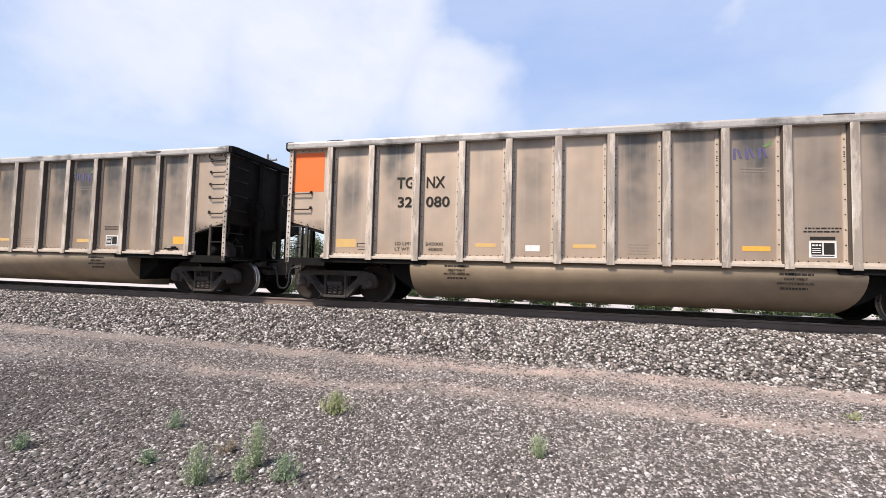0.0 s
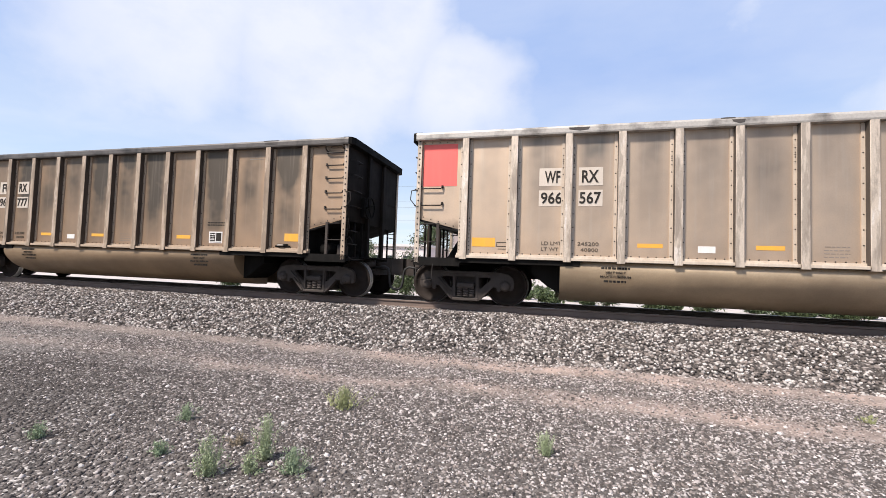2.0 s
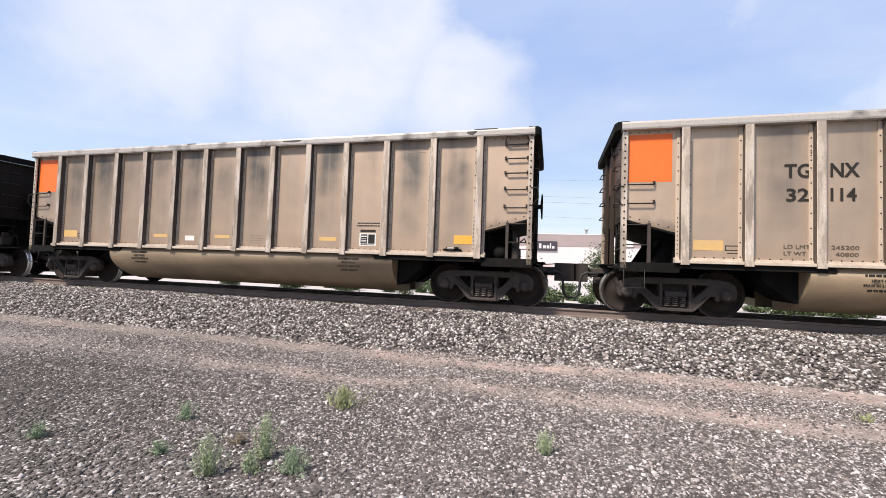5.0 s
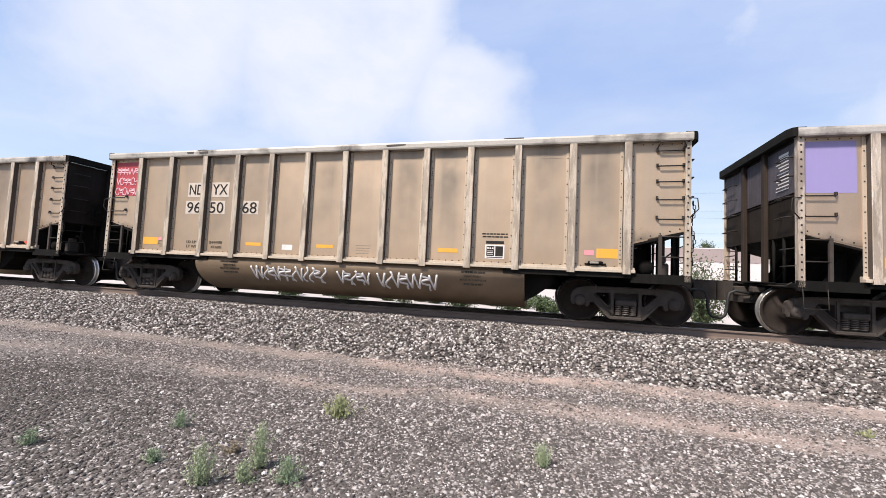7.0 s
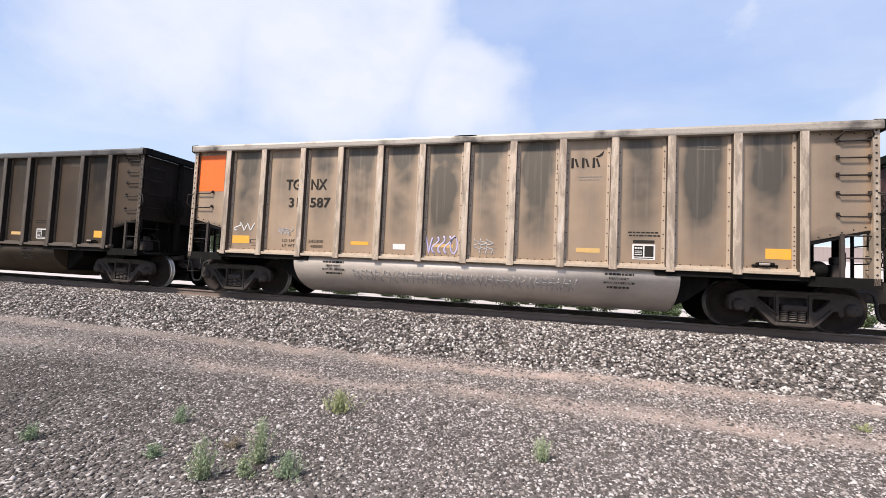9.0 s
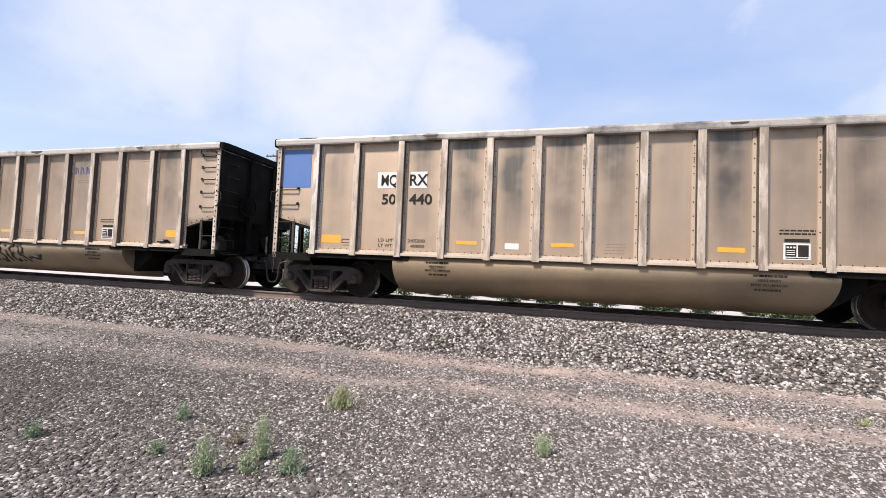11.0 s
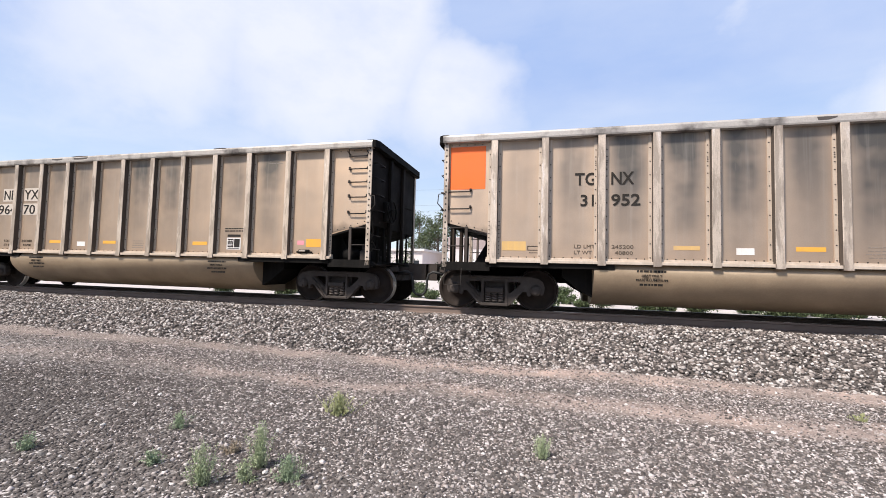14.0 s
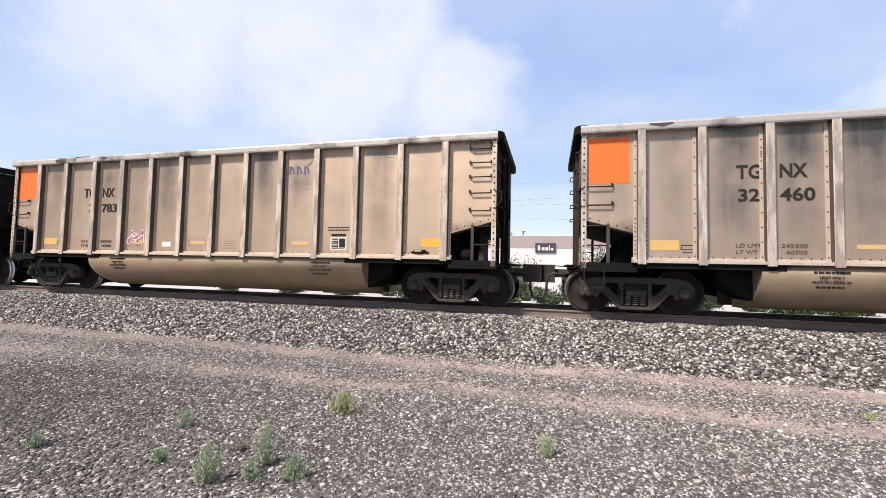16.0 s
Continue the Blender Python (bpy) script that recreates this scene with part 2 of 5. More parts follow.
SPRAYS = {
    "white": worn("white_spray", (0.70, 0.68, 0.68), (0.5, 0.47, 0.44), (0.75, 0.74, 0.74), 0.6, 0, 50, 6.0, streak=False),
    "black": worn("black_spray", (0.012, 0.011, 0.011), (0.03, 0.027, 0.024), (0.012, 0.011, 0.011), 0.6, 0, 50, 6.0, streak=False),
    "blue": worn("blue_spray", (0.25, 0.47, 0.70), (0.34, 0.44, 0.55), (0.3, 0.52, 0.75), 0.6, 0, 50, 6.0, streak=False),
    "lilac": worn("lilac_spray", (0.44, 0.41, 0.64), (0.38, 0.35, 0.48), (0.52, 0.48, 0.72), 0.6, 0, 50, 6.0, streak=False),
    "pink": worn("pink_spray", (0.75, 0.42, 0.48), (0.6, 0.4, 0.42), (0.8, 0.5, 0.55), 0.6, 0, 50, 6.0, streak=False),
    "cream": worn("cream_spray", (0.62, 0.54, 0.46), (0.5, 0.43, 0.36), (0.66, 0.6, 0.52), 0.6, 0, 50, 6.0, streak=False),
    "patch": worn("wiped_patch", (0.62, 0.54, 0.455), (0.48, 0.41, 0.34), (0.68, 0.6, 0.52), 0.5, 0.3, 40, 5.0),
    "grey": worn("grey_spray", (0.36, 0.35, 0.34), (0.45, 0.43, 0.42), (0.3, 0.3, 0.3), 0.6, 0, 50, 6.0, streak=False),
}
WIPED = worn("wiped_sheet", (0.60, 0.475, 0.37), (0.52, 0.41, 0.31), (0.66, 0.55, 0.45), 0.44, 0.6, 40, 2.0, streak=True, amount=0.5)
PLACARDS = {
    "orange": worn("orange_paint", (0.86, 0.145, 0.014), (0.72, 0.14, 0.025), (0.90, 0.175, 0.02), 0.5, 0, 60, 2.0, amount=0.4),
    "red": worn("red_paint", (0.74, 0.085, 0.06), (0.60, 0.10, 0.075), (0.78, 0.11, 0.08), 0.5, 0, 60, 2.0, amount=0.4),
    "coral": worn("coral_red_paint", (0.82, 0.13, 0.11), (0.68, 0.13, 0.11), (0.85, 0.16, 0.13), 0.5, 0, 60, 2.0, amount=0.4),
    "yellow": worn("yellow_paint", (0.66, 0.40, 0.012), (0.48, 0.30, 0.03), (0.70, 0.45, 0.02), 0.5, 0, 60, 2.0, amount=0.5),
    "purple": worn("lavender_paint", (0.29, 0.25, 0.49), (0.26, 0.22, 0.40), (0.32, 0.28, 0.52), 0.5, 0, 60, 2.0, amount=0.4),
    "crimson": worn("crimson_paint", (0.42, 0.045, 0.06), (0.30, 0.05, 0.05), (0.46, 0.06, 0.07), 0.5, 0, 60, 2.0, amount=0.5),
    "blue": worn("blue_paint", (0.085, 0.17, 0.42), (0.09, 0.15, 0.33), (0.1, 0.19, 0.45), 0.5, 0, 60, 2.0, amount=0.4),
}


def stone_build(lo, hi, dust, rock):
    def build(k, sh):
        r = k.n("ShaderNodeNewGeometry").outputs["Random Per Island"]
        c = k.n("ShaderNodeTexCoord").outputs["Object"]
        col = k.ramp(r, [(0.0, tuple(a * 0.6 for a in lo)), (0.36, tuple(a * 1.3 for a in lo)), (0.62, dust), (0.87, tuple(a * 0.75 for a in hi)), (0.97, tuple(a * 1.12 for a in hi))])
        nf = k.noise(c, 60.0, 3.0, 0.7)
        col = k.mix(k.ramp(nf, [(0.35, 0.0), (0.8, 0.45)]), col, tuple(a * 0.55 for a in dust))
        # darker rock is commoner towards -x
        sx = k.n("ShaderNodeSeparateXYZ", ins={0: c}).outputs[0]
        more = k.n("ShaderNodeMapRange", ins={0: k.math("ADD", sx, k.math("MULTIPLY", k.noise(c, 0.5, 3.0), 3.0)), 1: 3.0, 2: -3.5, 3: 0.0, 4: rock}).outputs[0]
        sy = k.n("ShaderNodeSeparateXYZ", ins={0: c}).outputs[1]
        more = k.math("MULTIPLY", more, k.n("ShaderNodeMapRange", ins={0: sy, 1: -2.6, 2: -5.4, 3: 0.25, 4: 1.25}).outputs[0])
        pick = k.math("FRACT", k.math("MULTIPLY", r, 13.7))
        col = k.mix(k.math("LESS_THAN", pick, more), col, tuple(a * 1.1 for a in lo))
        k.link(col, sh.inputs["Base Color"])
        sh.inputs["Roughness"].default_value = 0.85
        bump(k, sh, nf, 0.3, 0.01)

    return build


BALLAST = material("crushed_granite", stone_build((0.052, 0.045, 0.042), (0.57, 0.535, 0.51), (0.225, 0.188, 0.170), 0.12))
GRAVEL = material("mixed_gravel", stone_build((0.060, 0.051, 0.047), (0.58, 0.53, 0.515), (0.25, 0.212, 0.195), 0.80))


def ground_build(k, sh):
    c = k.n("ShaderNodeTexCoord").outputs["Object"]
    s = k.n("ShaderNodeSeparateXYZ", ins={0: c})
    vo = k.n("ShaderNodeTexVoronoi", ins={"Vector": c, "Scale": 48.0})
    vo2 = k.n("ShaderNodeTexVoronoi", ins={"Vector": c, "Scale": 26.0})
    pick = k.n("ShaderNodeSeparateColor", ins={0: vo.outputs["Color"]}).outputs[0]
    grit = k.ramp(pick, [(0.0, (0.03, 0.027, 0.025)), (0.45, (0.085, 0.074, 0.069)), (0.8, (0.19, 0.165, 0.153)), (0.97, (0.55, 0.52, 0.50))])
    grit = k.mix(k.ramp(vo.outputs["Distance"], [(0.3, 0.0), (0.8, 0.7)]), grit, (0.05, 0.045, 0.042))
    # fine pinkish soil in the wheel tracks and along the foot of the ballast
    wob = k.math("ADD", s.outputs[1], k.math("MULTIPLY", k.math("SUBTRACT", k.noise(c, 0.35, 4.0), 0.5), 1.6))
    band1 = k.ramp(k.math("ABSOLUTE", k.math("ADD", wob, 1.75)), [(0.10, 1.0), (0.75, 0.0)])
    band2 = k.ramp(k.math("ABSOLUTE", k.math("ADD", wob, 3.3)), [(0.05, 0.8), (0.45, 0.0)])
    soil = k.math("MAXIMUM", band1, band2)
    soil = k.math("MULTIPLY", soil, k.ramp(k.noise(c, 1.3, 5.0, 0.6), [(0.3, 0.15), (0.6, 1.0)]), True)
    soil = k.math("MULTIPLY", soil, k.n("ShaderNodeMapRange", ins={0: s.outputs[0], 1: -6.0, 2: 0.5, 3: 0.35, 4: 1.0}).outputs[0])
    earth = k.mix(k.noise(c, 9.0, 5.0, 0.65), (0.40, 0.30, 0.255), (0.50, 0.39, 0.335))
    col = k.mix(k.math("MULTIPLY", soil, 0.85), grit, earth)
    col = k.mix(k.ramp(k.noise(c, 0.9, 4.0), [(0.35, 0.0), (0.75, 0.3)]), col, (0.22, 0.195, 0.183))
    # pale bare lot on the other side of the track
    far = k.n("ShaderNodeMapRange", ins={0: k.math("ADD", s.outputs[1], k.noise(c, 0.5, 3.0)), 1: 7.5, 2: 8.5, 3: 0.0, 4: 1.0}).outputs[0]
    pale = k.mix(k.noise(c, 2.0, 5.0), (0.40, 0.36, 0.34), (0.52, 0.48, 0.465))
    col = k.mix(far, col, pale)
    k.link(col, sh.inputs["Base Color"])
    sh.inputs["Roughness"].default_value = 0.92
    h = k.math("ADD", k.math("MULTIPLY", vo.outputs["Distance"], -0.6), k.math("MULTIPLY", vo2.outputs["Distance"], -0.5))
    bump(k, sh, h, 0.7, 0.015)


GROUND = material("gravel_and_soil", ground_build)


def bed_build(k, sh):
    c = k.n("ShaderNodeTexCoord").outputs["Object"]
    vo = k.n("ShaderNodeTexVoronoi", ins={"Vector": c, "Scale": 22.0})
    pick = k.n("ShaderNodeSeparateColor", ins={0: vo.outputs["Color"]}).outputs[0]
    col = k.ramp(pick, [(0.0, (0.03, 0.027, 0.025)), (0.6, (0.10, 0.088, 0.08)), (0.95, (0.25, 0.23, 0.22))])
    col = k.mix(k.noise(c, 0.8, 4.0), col, (0.06, 0.05, 0.045))
    k.link(col, sh.inputs["Base Color"])
    sh.inputs["Roughness"].default_value = 0.95
    bump(k, sh, k.math("MULTIPLY", vo.outputs["Distance"], -1.0), 0.8, 0.03)


BEDM = material("dark_ballast_bed", bed_build)
RAIL = worn("rusty_rail", (0.20, 0.15, 0.125), (0.11, 0.08, 0.066), (0.28, 0.22, 0.185), 0.8, 0.2, 40, 1.5, streak=False)
RAILTOP = worn("shiny_rail_head", (0.42, 0.40, 0.38), (0.25, 0.22, 0.2), (0.5, 0.5, 0.5), 0.3, 0.9, 40, 1.5, streak=False, amount=0.4)
TIE = worn("weathered_tie", (0.10, 0.078, 0.062), (0.045, 0.036, 0.03), (0.17, 0.14, 0.12), 0.9, 0, 30, 3.0, streak=False)
WALLW = worn("white_painted_block", (0.62, 0.57, 0.56), (0.50, 0.45, 0.44), (0.68, 0.65, 0.64), 0.8, 0, 6, 0.25, amount=0.4)
WALLB = worn("taupe_metal_band", (0.33, 0.27, 0.26), (0.27, 0.22, 0.21), (0.34, 0.3, 0.28), 0.6, 0, 6, 0.25, amount=0.4)
TRIMW = worn("pale_trim", (0.62, 0.60, 0.59), (0.5, 0.47, 0.46), (0.7, 0.68, 0.67), 0.6, 0, 10, 0.5, amount=0.3)
DARKSIGN = worn("dark_sign", (0.045, 0.035, 0.05), (0.03, 0.025, 0.03), (0.06, 0.05, 0.06), 0.5, 0, 10, 1.0)
DOORM = worn("pinkish_door", (0.52, 0.42, 0.41), (0.44, 0.36, 0.35), (0.56, 0.46, 0.45), 0.6, 0, 10, 1.0)
ROOFM = worn("grey_roofing", (0.25, 0.24, 0.23), (0.18, 0.17, 0.16), (0.3, 0.29, 0.28), 0.85, 0, 8, 0.5, streak=False)
WOOD = worn("weathered_pole_wood", (0.10, 0.075, 0.06), (0.05, 0.04, 0.033), (0.16, 0.13, 0.11), 0.9, 0, 25, 2.0)
WIRE = worn("dark_cable", (0.05, 0.05, 0.055), (0.03, 0.03, 0.03), (0.07, 0.07, 0.07), 0.6, 0, 10, 1.0)


def glass_build(k, sh):
    sh.inputs["Base Color"].default_value = (0.03, 0.035, 0.04, 1)
    sh.inputs["Roughness"].default_value = 0.08
    c = k.n("ShaderNodeTexCoord").outputs["Object"]
    bump(k, sh, k.noise(c, 1.5, 2.0), 0.05)


GLASS = material("dark_window_glass", glass_build)


def leaf_mat(name, a, b):
    def build(k, sh):
        r = k.n("ShaderNodeNewGeometry").outputs["Random Per Island"]
        c = k.n("ShaderNodeTexCoord").outputs["Object"]
        col = k.mix(k.math("ADD", k.math("MULTIPLY", r, 0.7), k.math("MULTIPLY", k.noise(c, 2.0, 3.0), 0.3)), a, b)
        k.link(col, sh.inputs["Base Color"])
        sh.inputs["Roughness"].default_value = 0.6
        sh.inputs["Subsurface Weight"].default_value = 0.0

    return material(name, build)


WEED = leaf_mat("grey_green_weed", (0.17, 0.22, 0.11), (0.40, 0.45, 0.28))
WEEDS = {
    "grass": leaf_mat("yellow_green_grass", (0.19, 0.23, 0.09), (0.46, 0.46, 0.25)),
    "bluish": leaf_mat("bluish_weed", (0.15, 0.21, 0.115), (0.34, 0.41, 0.265)),
    "dry": leaf_mat("dry_weed", (0.17, 0.135, 0.09), (0.33, 0.27, 0.19)),
}
BUSH = leaf_mat("bush_green", (0.035, 0.058, 0.022), (0.105, 0.145, 0.058))
TREELEAF = leaf_mat("dark_tree_green", (0.035, 0.055, 0.022), (0.09, 0.12, 0.05))
BARK = worn("grey_bark", (0.12, 0.095, 0.075), (0.06, 0.05, 0.04), (0.18, 0.15, 0.12), 0.9, 0, 20, 3.0)

# ---- mesh helpers ----


def box(bm, x0, x1, y0, y1, z0, z1, bevel=0.0):
    vs = [bm.verts.new((x, y, z)) for x in (x0, x1) for y in (y0, y1) for z in (z0, z1)]
    fs = [bm.faces.new([vs[i] for i in q]) for q in ((0, 1, 3, 2), (4, 6, 7, 5), (0, 4, 5, 1), (2, 3, 7, 6), (0, 2, 6, 4), (1, 5, 7, 3))]
    if bevel:
        es = list({e for f in fs for e in f.edges})
        bmesh.ops.bevel(bm, geom=es, offset=bevel, segments=1, affect="EDGES")
    return bm


def prism(bm, poly, axis, a, b):
    """A polygon given in the two other axes, drawn out along axis from a to b."""

    def p(u, v, d):
        return {"x": (d, u, v), "y": (u, d, v), "z": (u, v, d)}[axis]

    lo = [bm.verts.new(p(u, v, a)) for u, v in poly]
    hi = [bm.verts.new(p(u, v, b)) for u, v in poly]
    n = len(poly)
    fs = [bm.faces.new(lo), bm.faces.new(hi[::-1])]
    fs += [bm.faces.new((lo[i], lo[(i + 1) % n], hi[(i + 1) % n], hi[i])) for i in range(n)]
    bmesh.ops.recalc_face_normals(bm, faces=fs)
    return bm


def plate(bm, outer, holes, y0, y1):
    """A plate in the xz plane with holes through it, from y0 to y1."""
    edges, n0 = [], set(bm.faces)
    for loop in (outer, *holes):
        vs = [bm.verts.new((x, y0, z)) for x, z in loop]
        edges += [bm.edges.new((vs[i], vs[(i + 1) % len(vs)])) for i in range(len(vs))]
    bmesh.ops.triangle_fill(bm, use_beauty=True, edges=edges)
    fs = [f for f in bm.faces if f not in n0]
    r = bmesh.ops.extrude_face_region(bm, geom=fs)
    bmesh.ops.translate(bm, vec=(0, y1 - y0, 0), verts=[g for g in r["geom"] if isinstance(g, bmesh.types.BMVert)])
    bmesh.ops.recalc_face_normals(bm, faces=[f for f in bm.faces if f not in n0])
    return bm


def tube(bm, pts, r, n=6, r_end=None):
    """A round bar through the points."""
    pts = [Vector(p) for p in pts]
    rings = []
    for i, p in enumerate(pts):
        d = (pts[min(i + 1, len(pts) - 1)] - pts[max(i - 1, 0)]).normalized()
        a = d.orthogonal().normalized() if not rings else (rings[-1][1] - d * rings[-1][1].dot(d)).normalized()
        b = d.cross(a)
        rr = r if r_end is None else r + (r_end - r) * i / (len(pts) - 1)
        rings.append(([bm.verts.new(p + rr * (math.cos(2 * math.pi * k / n) * a + math.sin(2 * math.pi * k / n) * b)) for k in range(n)], a))
    for (u, _), (v, _) in zip(rings, rings[1:]):
        for k in range(n):
            f = bm.faces.new((u[k], u[(k + 1) % n], v[(k + 1) % n], v[k]))
            f.smooth = True
    bm.faces.new(rings[0][0][::-1])
    bm.faces.new(rings[-1][0])
    return bm


def lathe_y(bm, profile, n=36, slots=()):
    """Turns (radius, y) round the y axis."""
    rings = [[bm.verts.new((r * math.cos(2 * math.pi * k / n), y, r * math.sin(2 * math.pi * k / n))) for k in range(n)] for r, y in profile]
    fs = []
    for i, (u, v) in enumerate(zip(rings, rings[1:])):
        for k in range(n):
            f = bm.faces.new((u[k], v[k], v[(k + 1) % n], u[(k + 1) % n]))
            f.smooth, f.material_index = True, slots[i] if slots else 0
            fs.append(f)
    fs.append(bm.faces.new(rings[0]))
    fs.append(bm.faces.new(rings[-1][::-1]))
    bmesh.ops.recalc_face_normals(bm, faces=fs)
    return bm


def to_mesh(name, bm, *mats):
    me = bpy.data.meshes.new(name)
    bm.to_mesh(me)
    bm.free()
    for m in mats:
        me.materials.append(m)
    return me


def put(name, me, parent=None, m=None, label=""):
    ob = new(name, me)
    ob.parent = parent
    if m is not None:
        ob.matrix_basis = m
    return tagged(ob, label)


def part(name, bm, mat, parent, label="", m=None):
    mats = mat if isinstance(mat, (tuple, list)) else (mat,)
    return put(name, to_mesh(name, bm, *mats), parent, m, label)


def thing(name, label, category, group="", kind="", m=None):
    ob = new(name)
    ob.empty_display_size = 0.2
    if m is not None:
        ob.matrix_basis = m
    return tagged(ob, label, category, group, kind)


B = bmesh.new


def lettering(text, size, thick=0.012, proud=0.004):
    """A flat mesh of the built-in letters, upright, facing the camera's side (-y), starting at x = 0, with cap height size."""
    cu = bpy.data.curves.new("letters", "FONT")
    cu.body, cu.size, cu.offset, cu.extrude, cu.resolution_u = text, size / 0.70, thick, proud, 3
    ob = bpy.data.objects.new("letters", cu)
    me = bpy.data.meshes.new_from_object(ob)
    bpy.data.objects.remove(ob)
    bpy.data.curves.remove(cu)
    me.transform(Matrix.Rotation(radians(90), 4, "X"))
    me.materials.clear()
    return me


# ---- ground, ballast and track (top of rail is z = 0, near car side is y = 0) ----
GZ, TRACK_Y, HALF = -0.72, 1.66, 0.7525
rng = np.random.default_rng(7)


def ground_z(x, y):
    """Height of the gravel: slow swells and shallow wheel ruts."""
    z = GZ + 0.025 * noise.noise((x * 0.35, y * 0.5, 1.3)) + 0.012 * noise.noise((x * 1.1, y * 1.4, 4.0))
    for rut in (-1.9, -3.4):
        z -= 0.035 * math.exp(-(((y - rut) / 0.35) ** 2))
    if y > 4.5:
        z += 0.12 * min(1.0, (y - 4.5) / 4)
    return z


def build_ground():
    xs = [-3000, -800, -250, -120, -70] + [-45 + 1.0 * i for i in range(30)] + [-15 + 0.3 * i for i in range(84)] + [10.5 + 1.0 * i for i in range(25)] + [50, 90, 180, 500, 1500, 3000]
    ys = [-2000, -500, -120, -50, -25, -14] + [-10 + 0.25 * i for i in range(60)] + [5 + 0.6 * i for i in range(12)] + [14, 20, 30, 45, 60, 75, 110, 250, 800, 3000]
    bm = B()
    grid = [[bm.verts.new((x, y, ground_z(x, y) if abs(x) < 60 and -20 < y < 20 else GZ + (0.12 if y > 4 else 0))) for x in xs] for y in ys]
    for j in range(len(ys) - 1):
        for i in range(len(xs) - 1):
            f = bm.faces.new((grid[j][i], grid[j][i + 1], grid[j + 1][i + 1], grid[j + 1][i]))
            f.smooth = True
    ob = part("ground", bm, GROUND, None)
    return tagged(ob, "grey gravel ground with pinkish soil and faint wheel tracks", "ground", kind="structure")


ground = build_ground()

# cross-section of the ballast bed
BED = [(-1.62, GZ - 0.05), (-1.35, GZ + 0.02), (-0.05, -0.27), (0.30, -0.175), (0.76, -0.155), (0.84, -0.20), (TRACK_Y, -0.20), (3.1, -0.195), (3.4, -0.28), (4.6, GZ - 0.05)]


def bed_z(y):
    for (y0, z0), (y1, z1) in zip(BED, BED[1:]):
        if y0 <= y <= y1:
            return z0 + (z1 - z0) * (y - y0) / (y1 - y0)
    return GZ - 0.1


bed = part("ballast_bed", prism(B(), [(y, z - 0.03) for y, z in BED] + [(4.6, GZ - 0.5), (-1.62, GZ - 0.5)], "x", -345, 320), BEDM, None)
tagged(bed, "raised bed of crushed grey granite under the track", "ballast", kind="structure")

ICO = np.array([(-1, 1.618, 0), (1, 1.618, 0), (-1, -1.618, 0), (1, -1.618, 0), (0, -1, 1.618), (0, 1, 1.618), (0, -1, -1.618), (0, 1, -1.618), (1.618, 0, -1), (1.618, 0, 1), (-1.618, 0, -1), (-1.618, 0, 1)]) / 1.902
ICO_F = np.array([(0, 11, 5), (0, 5, 1), (0, 1, 7), (0, 7, 10), (0, 10, 11), (1, 5, 9), (5, 11, 4), (11, 10, 2), (10, 7, 6), (7, 1, 8), (3, 9, 4), (3, 4, 2), (3, 2, 6), (3, 6, 8), (3, 8, 9), (4, 9, 5), (2, 4, 11), (6, 2, 10), (8, 6, 7), (9, 8, 1)])
OCT = np.array([(1, 0, 0), (-1, 0, 0), (0, 1, 0), (0, -1, 0), (0, 0, 1), (0, 0, -1)]) * 1.05
OCT_F = np.array([(0, 2, 4), (2, 1, 4), (1, 3, 4), (3, 0, 4), (2, 0, 5), (1, 2, 5), (3, 1, 5), (0, 3, 5)])


def rubble(name, base, faces, pos, size, flat, mat):
    """Many loose angular stones in one mesh."""
    n, k = len(pos), len(base)
    q = rng.normal(size=(n, 4))
    q /= np.linalg.norm(q, axis=1)[:, None]
    a, b, c, d = q.T
    rot = np.stack([1 - 2 * (c * c + d * d), 2 * (b * c - a * d), 2 * (b * d + a * c), 2 * (b * c + a * d), 1 - 2 * (b * b + d * d), 2 * (c * d - a * b), 2 * (b * d - a * c), 2 * (c * d + a * b), 1 - 2 * (b * b + c * c)], 1).reshape(n, 3, 3)
    v = base[None] * (1 + rng.uniform(-0.33, 0.33, (n, k, 3))) * rng.uniform(0.6, 1.25, (n, 1, 3)) * size[:, None, None]
    v = np.einsum("nij,nkj->nki", rot, v)
    v[:, :, 2] *= flat
    v += pos[:, None, :]
    f = (faces[None] + (np.arange(n) * k)[:, None, None]).reshape(-1, 3)
    me = bpy.data.meshes.new(name)
    me.vertices.add(n * k)
    me.vertices.foreach_set("co", v.astype(np.float32).ravel())
    me.loops.add(f.size)
    me.loops.foreach_set("vertex_index", f.astype(np.int32).ravel())
    me.polygons.add(len(f))
    me.polygons.foreach_set("loop_start", np.arange(0, f.size, 3, dtype=np.int32))
    me.update(calc_edges=True)
    me.materials.append(mat)
    return new(name, me)


def scatter(n, x0, x1, y0, y1, lift, height, power=1.0):
    """Places over a strip, denser towards x = 1 where the camera stands."""
    west, east = (1 - x0) ** (1 / power), (x1 - 1) ** (1 / power)
    u = rng.uniform(0, 1, n) ** power
    x = np.where(rng.uniform(size=n) < west / (west + east), 1 + (x0 - 1) * u, 1 + (x1 - 1) * u)
    y = rng.uniform(y0, y1, n)
    return np.array([(a, b, height(a, b) + lift) for a, b in zip(x, y)])


def ballast_height(x, y):
    return bed_z(y) - 0.012 + 0.03 * noise.noise((x * 1.7, y * 2.0, 9.0))


